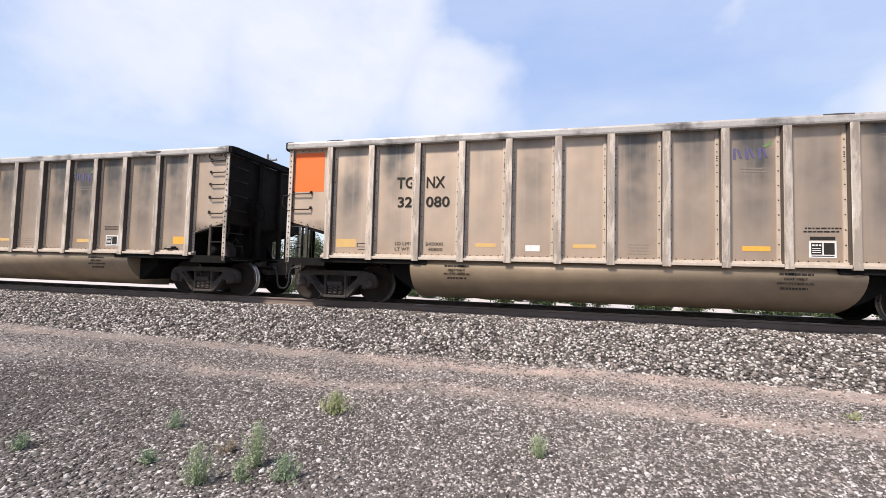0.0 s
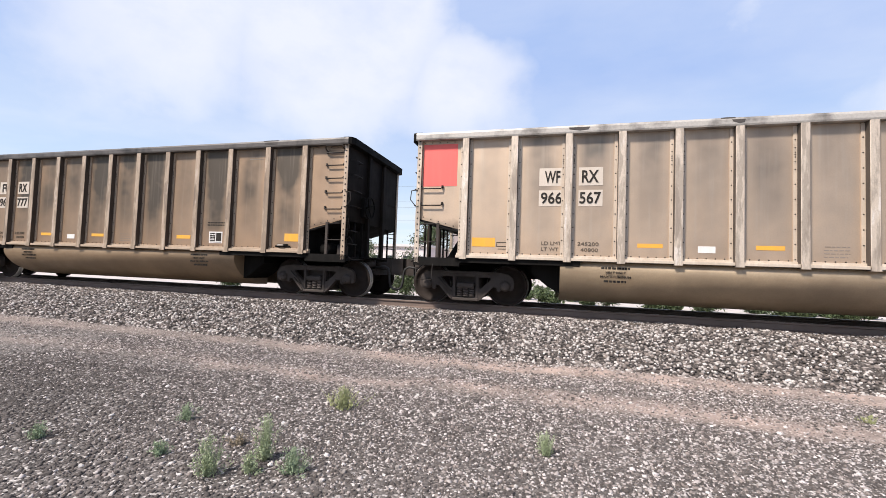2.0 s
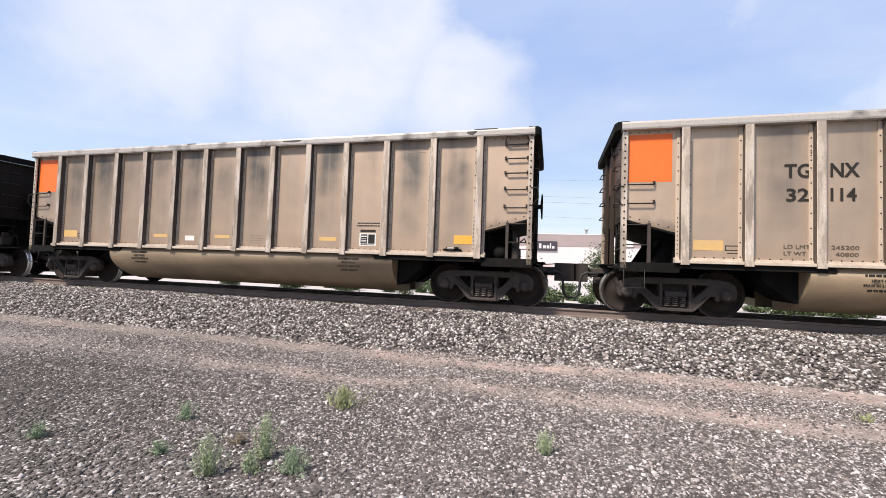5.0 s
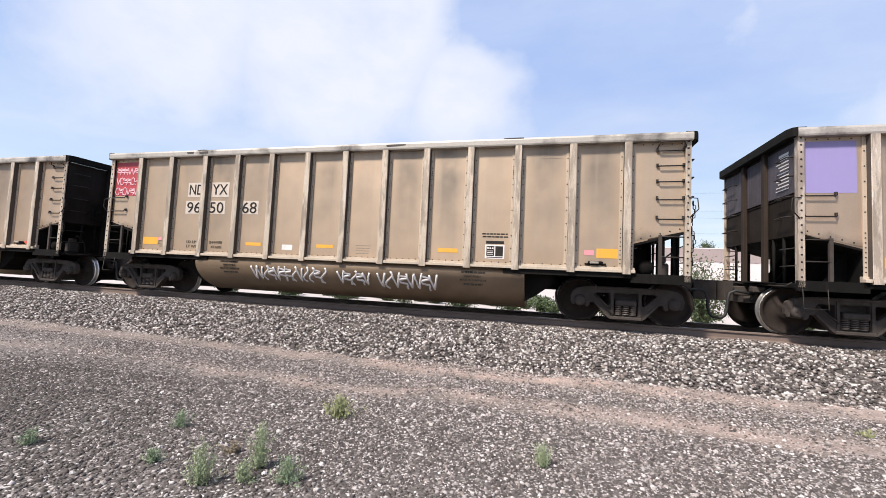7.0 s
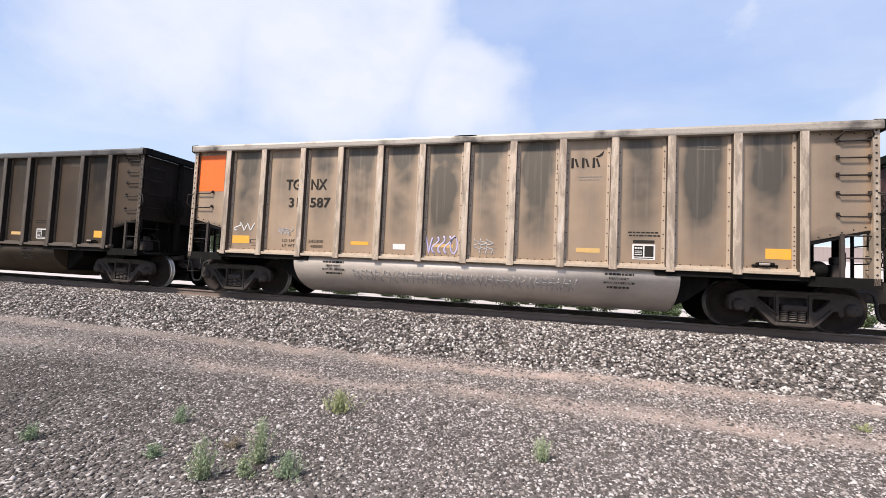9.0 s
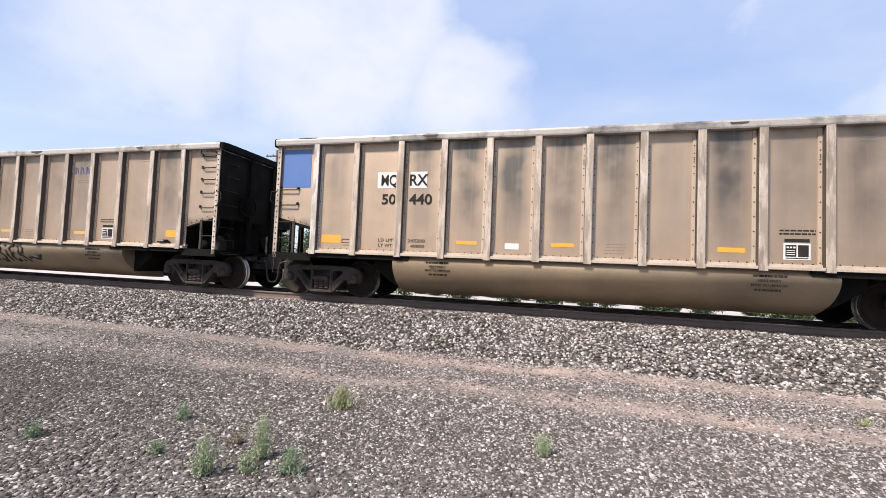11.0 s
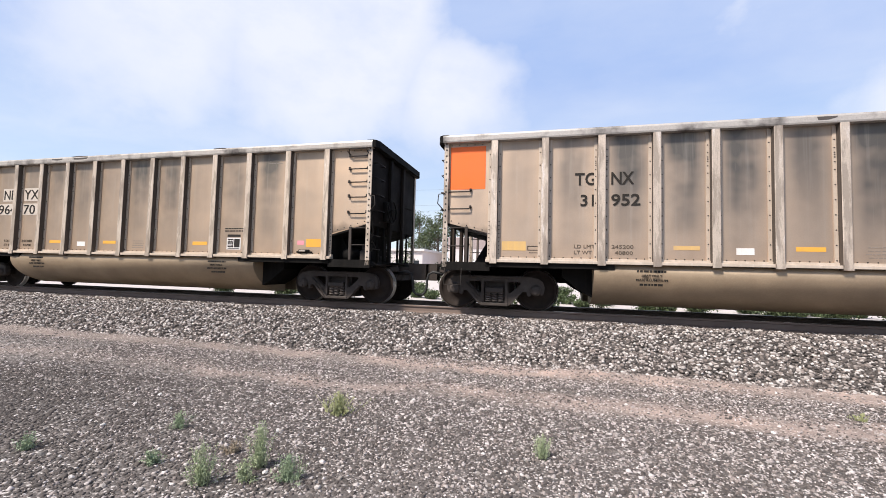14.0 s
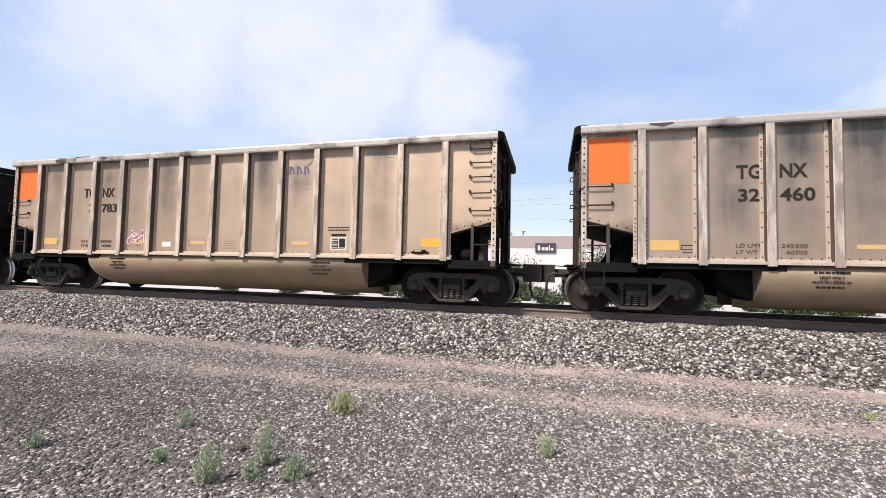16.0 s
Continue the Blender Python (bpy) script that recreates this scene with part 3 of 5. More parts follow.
pos = np.concatenate([scatter(40000, -19, 9, -1.55, 0.80, 0.0, ballast_height, 1.15), scatter(5000, -60, 35, -1.5, 0.8, 0.0, ballast_height, 1.0), scatter(5000, -30, 14, 1.1, 4.3, 0.0, ballast_height, 1.2)])
stones = rubble("ballast_stones", ICO, ICO_F, pos, rng.uniform(0.017, 0.037, len(pos)), 0.85, BALLAST)
tagged(stones, "angular grey and white crushed granite on the track bed", "ballast", kind="stuff")


def in_soil(x, y):
    """How bare of stones the strip is: wheel tracks hold fine soil."""
    w_ = y + 0.8 * noise.noise((x * 0.35, y * 0.35, 2.0))
    return max(math.exp(-(((w_ + 1.85) / 0.42) ** 2)), 0.8 * math.exp(-(((w_ + 3.3) / 0.3) ** 2)))


pos = np.concatenate([scatter(98000, -7, 6, -6.9, -1.35, 0.0, ground_z, 1.0), scatter(46000, -17, 9, -6.0, -1.3, 0.0, ground_z, 1.0)])
keep = np.array([rng.uniform() > 0.86 * in_soil(x, y) for x, y, z in pos])
pos = pos[keep]
gravel = rubble("gravel_stones", OCT, OCT_F, pos, rng.uniform(0.0075, 0.0150, len(pos)) * rng.choice([1, 1, 1, 1, 1.35, 1.8], len(pos)), 0.8, GRAVEL)
tagged(gravel, "loose grey and white gravel lying on the ground", "gravel", kind="stuff")

RAIL_PROFILE = [(-0.07, -0.17), (0.07, -0.17), (0.07, -0.158), (0.012, -0.138), (0.009, -0.045), (0.036, -0.035), (0.036, -0.008), (0.026, 0.0), (-0.026, 0.0), (-0.036, -0.008), (-0.036, -0.035), (-0.009, -0.045), (-0.012, -0.138), (-0.07, -0.158)]
for side in (-1, 1):
    bm = B()
    prism(bm, [(TRACK_Y + side * HALF + a, b) for a, b in RAIL_PROFILE], "x", -345, 320)
    for f in bm.faces:
        if f.normal.z > 0.9 and f.calc_center_median().z > -0.01:
            f.material_index = 1
    tagged(part("rail", bm, (RAIL, RAILTOP), None), "rusty steel rail with a polished head", "rail", "rails of the track", "structure")

tie_mesh = to_mesh("tie", box(B(), -0.115, 0.115, -1.3, 1.3, -0.38, -0.172, 0.012), TIE)
track_bed = thing("sleepers", "dark weathered timber ties bedded in the ballast", "railway ties", kind="structure")
for i in range(150):
    put("tie", tie_mesh, track_bed, pose(-52 + 0.5 * i + random.uniform(-0.02, 0.02), TRACK_Y, random.uniform(-0.006, 0.004), rz=random.uniform(-0.6, 0.6)))
plate_mesh = to_mesh("tie_plate", box(B(), -0.09, 0.09, -0.18, 0.18, -0.171, -0.157, 0.003), RAIL)
for i in range(150):
    put("tie_plate", plate_mesh, track_bed, pose(-52 + 0.5 * i, TRACK_Y - HALF, 0))

# ---- coal gondola ----
PITCH = 16.18
U0, U1, UM = -0.676, 13.839, 6.58
TOPZ, W = 3.775, 3.32
POSTS = [UM + d for d in (-6.13, -5.09, -4.0, -3.0, -2.0, -1.0, 0.0, 0.995, 1.99, 2.98, 3.99, 5.09, 6.12)]
ROW = "coal cars of the train"


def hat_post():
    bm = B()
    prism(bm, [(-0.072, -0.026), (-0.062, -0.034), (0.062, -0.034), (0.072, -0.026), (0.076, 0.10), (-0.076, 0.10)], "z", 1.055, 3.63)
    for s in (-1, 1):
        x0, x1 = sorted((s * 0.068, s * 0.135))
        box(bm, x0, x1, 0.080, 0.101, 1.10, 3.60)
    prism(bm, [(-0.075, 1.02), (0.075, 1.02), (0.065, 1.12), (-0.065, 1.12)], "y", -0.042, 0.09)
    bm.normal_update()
    # side walls beside the cap get the darker colour that carries their shade
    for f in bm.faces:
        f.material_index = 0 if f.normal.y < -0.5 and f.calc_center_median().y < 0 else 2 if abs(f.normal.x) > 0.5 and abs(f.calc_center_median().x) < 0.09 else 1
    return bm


def rivet(bm, x, y, z, r=0.016):
    """A six-sided button head that faces -y."""
    a = [bm.verts.new((x + r * math.cos(math.pi * k / 3), y, z + r * math.sin(math.pi * k / 3))) for k in range(6)]
    b = [bm.verts.new((x + 0.6 * r * math.cos(math.pi * k / 3), y - 0.011, z + 0.6 * r * math.sin(math.pi * k / 3))) for k in range(6)]
    for k in range(6):
        bm.faces.new((a[k], a[(k + 1) % 6], b[(k + 1) % 6], b[k]))
    bm.faces.new(b)


def grab(u0, u1, z, out=0.035, drop=0.0):
    """A U-shaped hand hold on the side."""
    bm = B()
    tube(bm, [(u0, 0.085, z + 0.03 + drop), (u0, out + 0.02, z + 0.03 + drop), (u0 + 0.02, out, z), (u1 - 0.02, out, z), (u1, out + 0.02, z + 0.03 + drop), (u1, 0.085, z + 0.03 + drop)], 0.014, 6)
    for u in (u0, u1):
        box(bm, u - 0.02, u + 0.02, 0.06, 0.09, z - 0.01 + drop, z + 0.055 + drop)
    return bm


def truck_meshes():
    half = [(0.60, 0.76), (0.80, 0.74), (0.95, 0.71), (1.04, 0.64), (1.075, 0.53), (1.065, 0.41), (1.03, 0.36), (0.985, 0.36), (0.98, 0.47), (0.955, 0.53), (0.889, 0.555), (0.823, 0.53), (0.798, 0.47), (0.79, 0.35), (0.745, 0.32), (0.705, 0.35), (0.69, 0.42), (0.61, 0.42), (0.50, 0.31), (0.37, 0.155), (0.30, 0.105)]
    outer = half + [(-x, z) for x, z in half[::-1]]
    win = [(-0.215, 0.175), (0.215, 0.175), (0.225, 0.20), (0.225, 0.61), (0.20, 0.635), (-0.20, 0.635), (-0.225, 0.61), (-0.225, 0.20)]
    tri = [(0.30, 0.42), (0.315, 0.385), (0.345, 0.385), (0.42, 0.45), (0.56, 0.585), (0.57, 0.61), (0.55, 0.63), (0.32, 0.63), (0.30, 0.61)]
    bm = B()
    for yc in (0.56, 2 * TRACK_Y - 0.56):
        plate(bm, outer, [win, tri, [(-x, z) for x, z in tri[::-1]]], yc - 0.065, yc + 0.065)
    rims = [e for e in bm.edges if len(e.link_faces) == 2 and e.calc_face_angle(0.0) > 1.0 and abs(e.verts[0].co.y - e.verts[1].co.y) < 0.01]
    bmesh.ops.bevel(bm, geom=rims, offset=0.014, segments=2, affect="EDGES", clamp_overlap=True)
    for yc in (0.56, 2 * TRACK_Y - 0.56):
        box(bm, -0.56, 0.56, yc - 0.085, yc + 0.05, 0.70, 0.755, 0.012)
        box(bm, -0.30, 0.30, yc - 0.095, yc + 0.095, 0.098, 0.165, 0.014)
        for s in (-1, 1):
            prism(bm, [(s * 0.30, 0.108), (s * 0.37, 0.158), (s * 0.61, 0.422), (s * 0.575, 0.452), (s * 0.33, 0.185)], "y", yc - 0.09, yc + 0.05)
            prism(bm, [(s * 0.56, 0.755), (s * 0.80, 0.735), (s * 0.95, 0.70), (s * 0.94, 0.665), (s * 0.79, 0.695), (s * 0.56, 0.705)], "y", yc - 0.085, yc + 0.05)
            box(bm, min(s * 0.235, s * 0.285), max(s * 0.235, s * 0.285), yc - 0.08, yc + 0.06, 0.17, 0.70)
    box(bm, -0.20, 0.20, 0.44, 2 * TRACK_Y - 0.44, 0.385, 0.50, 0.02)
    box(bm, -0.30, 0.30, 0.70, 2 * TRACK_Y - 0.70, 0.14, 0.66)
    truck = to_mesh("truck", bm, CAST)
    bm = B()
    y1 = TRACK_Y - HALF
    prof = [(0.03, -0.66), (0.105, -0.66), (0.105, -0.62)]
    slots = [1, 1]
    for s in (-1, 1):
        w_ = [(0.115, s * 0.86), (0.16, s * 0.845), (0.17, s * 0.80), (0.30, s * 0.765), (0.385, s * 0.785), (0.395, s * 0.815), (0.452, s * 0.815), (0.457, s * 0.76), (0.460, s * 0.725), (0.486, s * 0.712), (0.486, s * 0.688), (0.40, s * 0.682), (0.385, s * 0.72), (0.30, s * 0.72), (0.16, s * 0.70), (0.115, s * 0.69)]
        lathe_y(bm, w_, 40, [0, 0, 0, 0, 0, 0, 1, 1, 1, 0, 0, 0, 0, 0, 0])
    lathe_y(bm, [(0.075, -1.12), (0.09, -0.86), (0.085, 0.0), (0.09, 0.86), (0.075, 1.12)], 16)
    wheelset = to_mesh("wheelset", bm, WHEEL, TREAD)
    bm = B()
    lathe_y(bm, [(0.03, -0.15), (0.085, -0.145), (0.105, -0.12), (0.115, -0.10), (0.115, 0.10)], 20)
    for k in range(3):
        a = 2 * math.pi * k / 3 + 0.5
        box(bm, 0.055 * math.cos(a) - 0.016, 0.055 * math.cos(a) + 0.016, -0.165, -0.14, 0.055 * math.sin(a) - 0.016, 0.055 * math.sin(a) + 0.016)
    cap = to_mesh("bearing_cap", bm, CAST)
    bm = B()
    tube(bm, [(0.055 * math.cos(a), 0.055 * math.sin(a), -0.10 + 0.20 * a / (2 * math.pi * 5)) for a in [i * 2 * math.pi / 9 for i in range(46)]], 0.015, 5)
    spring = to_mesh("coil_spring", bm, STEELD)
    bm = B()
    box(bm, -0.10, 0.10, -0.075, 0.06, 0.02, 0.10, 0.02)
    box(bm, -0.06, 0.06, -0.085, 0.04, 0.085, 0.125, 0.01)
    adapter = to_mesh("bearing_adapter", bm, CAST)
    return truck, wheelset, cap, spring, adapter


# half section of the tub: (in from the side, height)
TUB_PROFILE = [(0.10, 1.04), (0.055, 0.97), (0.042, 0.90), (0.055, 0.82), (0.095, 0.72), (0.165, 0.62), (0.26, 0.52), (0.375, 0.43), (0.50, 0.355), (0.65, 0.29), (0.80, 0.235), (0.95, 0.195)]


def build_gondola():
    car = thing("coal_gondola", "dusty beige aluminium coal gondola car on the rails", "railway car", ROW)
    # side sheets, one between each pair of posts, and the two end bays
    edges = [U0 + 0.09] + POSTS + [U1 - 0.09]
    sheets = {}
    for side in (0, 1):
        for i, (a, b) in enumerate(zip(edges, edges[1:])):
            end = i in (0, len(edges) - 2)
            wd = b - a
            key = (round(wd, 2), i if end else -1)
            if key not in sheets:
                bm = B()
                if end:
                    s = 1 if i else -1
                    lo_in, lo_out = 1.63 - 2.34, 1.885 - 2.34
                    h = wd / 2 - 0.003
                    poly = [(-s * h, lo_in), (s * h, lo_out), (s * h, 3.63 - 2.34), (-s * h, 3.63 - 2.34)]
                    prism(bm, poly, "y", 0.0, 0.02)
                else:
                    box(bm, -wd / 2 + 0.003, wd / 2 - 0.003, 0.0, 0.02, 1.10 - 2.34, 3.63 - 2.34)
                sheets[key] = to_mesh("side_sheet", bm, SHEET_END if end else SHEET)
            m = pose((a + b) / 2, 0.10, 2.34) if side == 0 else pose(2 * UM - (a + b) / 2, W - 0.10, 2.34, rz=180)
            put("side_sheet", sheets[key], car, m)
    post = to_mesh("side_post", hat_post(), POST, DUST, POST_SIDE)
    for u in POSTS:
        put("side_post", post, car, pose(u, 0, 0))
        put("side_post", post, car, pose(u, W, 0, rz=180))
    corner = to_mesh("corner_post", box(box(B(), -0.05, 0.05, 0.03, 0.055, 0.92, 3.63), -0.05, -0.03, 0.05, 0.14, 0.92, 3.63), POST)
    for u, y, r in ((U0 + 0.07, 0, 0), (U1 - 0.07, 0, 0), (U0 + 0.07, W, 180), (U1 - 0.07, W, 180)):
        put("corner_post", corner, car, pose(u, y, 0, rz=r))
    # rivets of the near side
    bm = B()
    for i, u in enumerate(POSTS):
        zs = [1.19 + 0.27 * k for k in range(9)]
        if i in (0, 12):
            zs = zs[4:] + [1.14 + 0.085 * k for k in range(10)]
        extra = [2.95 + 0.085 * k for k in range(4)] if i in (2, 4, 6, 8, 10) else []
        for z in zs + extra:
            for d in (-0.105, 0.105):
                rivet(bm, u + d, 0.08, z, 0.0135)
    for u in (U0 + 0.07, U1 - 0.07):
        for k in range(20):
            rivet(bm, u, 0.03, 1.1 + 0.132 * k, 0.02)
    for a, b in zip(edges[1:], edges[2:-1]):
        for k in range(5):
            rivet(bm, a + 0.2 + (b - a - 0.4) * k / 4, 0.10, 1.165, 0.014)
    for k in range(6):
        rivet(bm, edges[0] + 0.1 + 0.17 * k, 0.10, 1.925 - 0.048 * k, 0.015)
        rivet(bm, edges[-1] - 0.1 - 0.17 * k, 0.10, 1.925 - 0.048 * k, 0.015)
        rivet(bm, edges[0] + 0.08 + 0.17 * k, 0.10, 3.585, 0.014)
        rivet(bm, edges[-1] - 0.08 - 0.17 * k, 0.10, 3.585, 0.014)
    tagged(part("rivets", bm, IRON, car), kind="stuff")
    # top chords, sills
    for y, r in ((0, 0), (W, 180)):
        bm = B()
        prism(bm, [(-0.035, 3.62), (-0.045, 3.65), (-0.045, 3.735), (-0.03, TOPZ), (0.115, TOPZ), (0.125, 3.62)], "x", U0 - UM, U1 - UM)
        part("top_chord", bm, CHORD, car, m=pose(UM, y, 0, rz=r))
        bm = B()
        box(bm, POSTS[0] - UM - 0.16, POSTS[-1] - UM + 0.16, -0.02, 0.14, 1.045, 1.105, 0.006)
        box(bm, POSTS[0] - UM - 0.16, POSTS[-1] - UM + 0.16, 0.055, 0.14, 1.105, 1.15, 0.004)
        part("side_sill", bm, SILL, car, m=pose(UM, y, 0, rz=r))
    for s, u in ((-1, U0), (1, U1)):
        bm = B()
        e = u + s * 0.12
        prism(bm, [(u - s * 0.13, -0.03), (u + s * 0.0, -0.03), (u + s * 0.07, 0.0), (e, 0.12), (e, W - 0.12), (u + s * 0.07, W), (u + s * 0.0, W + 0.03), (u - s * 0.13, W + 0.03), (u - s * 0.13, W - 0.12), (u - s * 0.06, W - 0.16), (u - s * 0.06, 0.16), (u - s * 0.13, 0.12)], "z", 3.625, TOPZ + 0.012)
        part("end_chord", bm, BLACK, car, "sooty black end chord with rounded corners")
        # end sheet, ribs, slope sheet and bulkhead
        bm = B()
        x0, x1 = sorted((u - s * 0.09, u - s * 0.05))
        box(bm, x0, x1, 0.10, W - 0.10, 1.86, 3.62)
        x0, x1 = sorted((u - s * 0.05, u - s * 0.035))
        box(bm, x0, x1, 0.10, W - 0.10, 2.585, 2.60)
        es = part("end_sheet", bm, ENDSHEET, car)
        # leading end tinted down: the shade on that face is put into its colour
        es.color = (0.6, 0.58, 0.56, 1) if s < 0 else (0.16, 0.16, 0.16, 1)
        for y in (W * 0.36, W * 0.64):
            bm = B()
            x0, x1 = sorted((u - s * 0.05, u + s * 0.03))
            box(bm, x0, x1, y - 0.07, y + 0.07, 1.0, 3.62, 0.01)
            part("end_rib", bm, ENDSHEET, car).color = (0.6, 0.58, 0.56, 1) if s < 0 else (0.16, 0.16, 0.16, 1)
        bm = B()
        prism(bm, [(u - s * 0.06, 1.885), (u - s * 1.02, 1.62), (u - s * 1.02, 1.58), (u - s * 0.06, 1.845)], "y", 0.10, W - 0.10)
        part("slope_sheet", bm, BLACK, car)
        bm = B()
        x0, x1 = sorted((u - s * 1.02, u - s * 1.06))
        box(bm, x0, x1, 0.10, W - 0.10, 1.0, 1.60)
        for y in (0.55, 1.1, 2.2, 2.75):
            reach = 0.50 if s > 0 and 1.0 < y < 2.5 else 0.62
            head = 0.56 if s > 0 and 1.0 < y < 2.5 else 0.98
            prism(bm, [(u - s * 1.02, 1.0), (u - s * reach, 1.0), (u - s * head, 1.60), (u - s * 1.02, 1.60)], "y", y - 0.01, y + 0.01)
        if s > 0:  # hood over the draft sill closes the gap between the two long gussets
            box(bm, u - 0.53, u - 0.50, 0.95, 2.25, 1.0, 1.74)
        part("bulkhead", bm, BLACK, car)
        # open end platform with its uprights, rungs and braces
        bm = B()
        x0, x1 = sorted((u - s * 1.05, u))
        box(bm, x0, x1, 0.04, W - 0.04, 0.90, 0.985, 0.008)
        box(bm, x0, x1, 0.03, 0.09, 0.86, 1.04)
        box(bm, x0, x1, W - 0.09, W - 0.03, 0.86, 1.04)
        part("end_platform", bm, BLACK, car)
        for y in (0.07, W - 0.13):
            bm = B()
            x0, x1 = sorted((u - s * 0.50, u - s * 0.56))
            box(bm, x0, x1, y, y + 0.05, 1.0, 1.80)
            part("ladder_upright", bm, CAST, car)
            for z in (1.38, 1.77):
                part("ladder_rung", tube(B(), [(u - s * 0.53, y + 0.01, z), (u - s * 0.07, y + 0.01, z)], 0.013), IRON, car)
        for y, hz in ((0.62, 1.9), (1.0, 1.9), (2.3, 1.9), (2.72, 1.9)):
            part("end_stanchion", tube(B(), [(u - s * 0.08, y, 0.96), (u - s * 0.08, y, hz)], 0.028, 6), BLACK, car)
        for z in (1.30, 1.62):
            part("end_rail", tube(B(), [(u - s * 0.03, 0.10, z), (u - s * 0.03, 0.66, z)], 0.013), IRON, car)
            part("end_rail", tube(B(), [(u - s * 0.03, W - 0.66, z), (u - s * 0.03, W - 0.10, z)], 0.013), IRON, car)
        part("crossover_step", box(B(), min(u, u + s * 0.24), max(u, u + s * 0.24), 0.75, W - 0.75, 0.97, 1.0, 0.005), BLACK, car)
        # grab irons on the end sheet
        for z in (2.2, 2.57, 2.95, 3.3):
            for ya in ((W - 0.75, W - 0.2), (0.2, 0.62)) if s < 0 else ((0.2, 0.62),):
                part("end_grab_iron", tube(B(), [(u - s * 0.04, ya[0], z), (u + s * 0.07, ya[0], z), (u + s * 0.07, ya[1], z), (u - s * 0.04, ya[1], z)], 0.013), IRON, car)
        # corner grab that stands out past the end
        part("corner_grab", tube(B(), [(u - s * 0.06, 0.02, 2.52), (u + s * 0.08, 0.0, 2.5), (u + s * 0.10, 0.0, 2.3), (u - s * 0.04, 0.02, 2.14)], 0.011), IRON, car)
        # sill step
        if s < 0:
            part("sill_step", tube(B(), [(u - s * 0.08, 0.03, 0.9), (u - s * 0.08, 0.0, 0.55), (u - s * 0.45, 0.0, 0.55), (u - s * 0.45, 0.03, 0.9)], 0.008), IRON, car)
        # draft gear, coupler and hose
        bm = B()
        x0, x1 = sorted((u - s * 1.6, u + s * 0.12))
        box(bm, x0, x1, TRACK_Y - 0.23, TRACK_Y + 0.23, 0.62, 0.98, 0.02)
        part("draft_sill", bm, BLACK, car)
        bm = B()
        x0, x1 = sorted((u + s * 0.10, u + s * 0.52))
        box(bm, x0, x1, TRACK_Y - 0.09, TRACK_Y + 0.09, 0.70, 0.90, 0.02)
        prism(bm, [(u + s * 0.46, TRACK_Y - 0.20), (u + s * 0.62, TRACK_Y - 0.24), (u + s * 0.90, TRACK_Y - s * 0.18), (u + s * 0.92, TRACK_Y + s * 0.06), (u + s * 0.62, TRACK_Y + 0.18), (u + s * 0.46, TRACK_Y + 0.12)], "z", 0.58, 1.0)
        prism(bm, [(u + s * 0.12, TRACK_Y - 0.34), (u + s * 0.30, TRACK_Y - 0.30), (u + s * 0.30, TRACK_Y + 0.30), (u + s * 0.12, TRACK_Y + 0.34)], "z", 0.56, 0.70)
        part("coupler", bm, CAST, car, "knuckle coupler of dark cast steel")
        part("uncoupling_lever", tube(B(), [(u + s * 0.02, 0.15, 1.0), (u + s * 0.10, 0.2, 0.93), (u + s * 0.14, TRACK_Y - 0.1, 0.95), (u + s * 0.5, TRACK_Y - 0.05, 0.98)], 0.012), IRON, car)
        part("air_hose", tube(B(), [(u + s * 0.16, TRACK_Y - 0.42, 0.74), (u + s * 0.50, TRACK_Y - 0.43, 0.80), (u + s * 0.61, TRACK_Y - 0.44, 0.74), (u + s * 0.645, TRACK_Y - 0.44, 0.60), (u + s * 0.655, TRACK_Y - 0.44, 0.42), (u + s * 0.69, TRACK_Y - 0.44, 0.29), (u + s * 0.75, TRACK_Y - 0.44, 0.235), (u + s * 0.835, TRACK_Y - 0.44, 0.225)], 0.030, 8), RUBBER, car)
        part("trainline_bracket", box(box(B(), min(u + s * .08, u + s * .2), max(u + s * .08, u + s * .2), TRACK_Y - 0.42, TRACK_Y - 0.30, 0.62, 0.95, 0.01), min(u + s * .05, u + s * .28), max(u + s * .05, u + s * .28), 1.0, 1.2, 0.78, 0.9, 0.02), CAST, car)
    # side hand holds
    for z in (2.10, 2.48):
        part("grab_iron", grab(13.24, 13.70, z, drop=0.02), IRON, car)
    for z in (2.83, 3.14, 3.44):
        part("grab_iron", grab(13.24, 13.70, z), IRON, car)
    part("grab_iron", tube(B(), [(13.24, 0.08, 3.50), (13.24, 0.0, 3.52), (13.28, -0.03, 3.60), (13.68, -0.03, 3.60), (13.72, 0.0, 3.52), (13.72, 0.05, 3.50)], 0.014), IRON, car)
    for z in (2.18, 2.55):
        part("grab_iron", grab(-0.56, -0.07, z, drop=0.02), IRON, car)
    # hand brake wheel on the leading end
    bm = B()
    ring = [(0.02, 0.27 * math.cos(a), 0.27 * math.sin(a)) for a in [i * math.pi / 12 for i in range(25)]]
    tube(bm, ring, 0.017, 6)
    for k in range(4):
        a = k * math.pi / 2 + 0.4
        tube(bm, [(-0.01, 0, 0), (0.02, 0.27 * math.cos(a), 0.27 * math.sin(a))], 0.014, 5)
    tube(bm, [(-0.2, 0, 0), (0.03, 0, 0)], 0.05, 8)
    part("brake_wheel", bm, BLACK, car, m=pose(U1 + 0.13, 0.95, 2.25))
    for k in range(15):
        z = 2.42 - 0.082 * k
        a_ = 0.03 * math.sin(k * 0.9)
        wide = k % 2
        c0 = Vector((U1 + 0.02 + a_, 0.06, z))
        ex = Vector((0.022, 0, 0)) if wide else Vector((0, 0.022, 0))
        up = Vector((0, 0, 0.045))
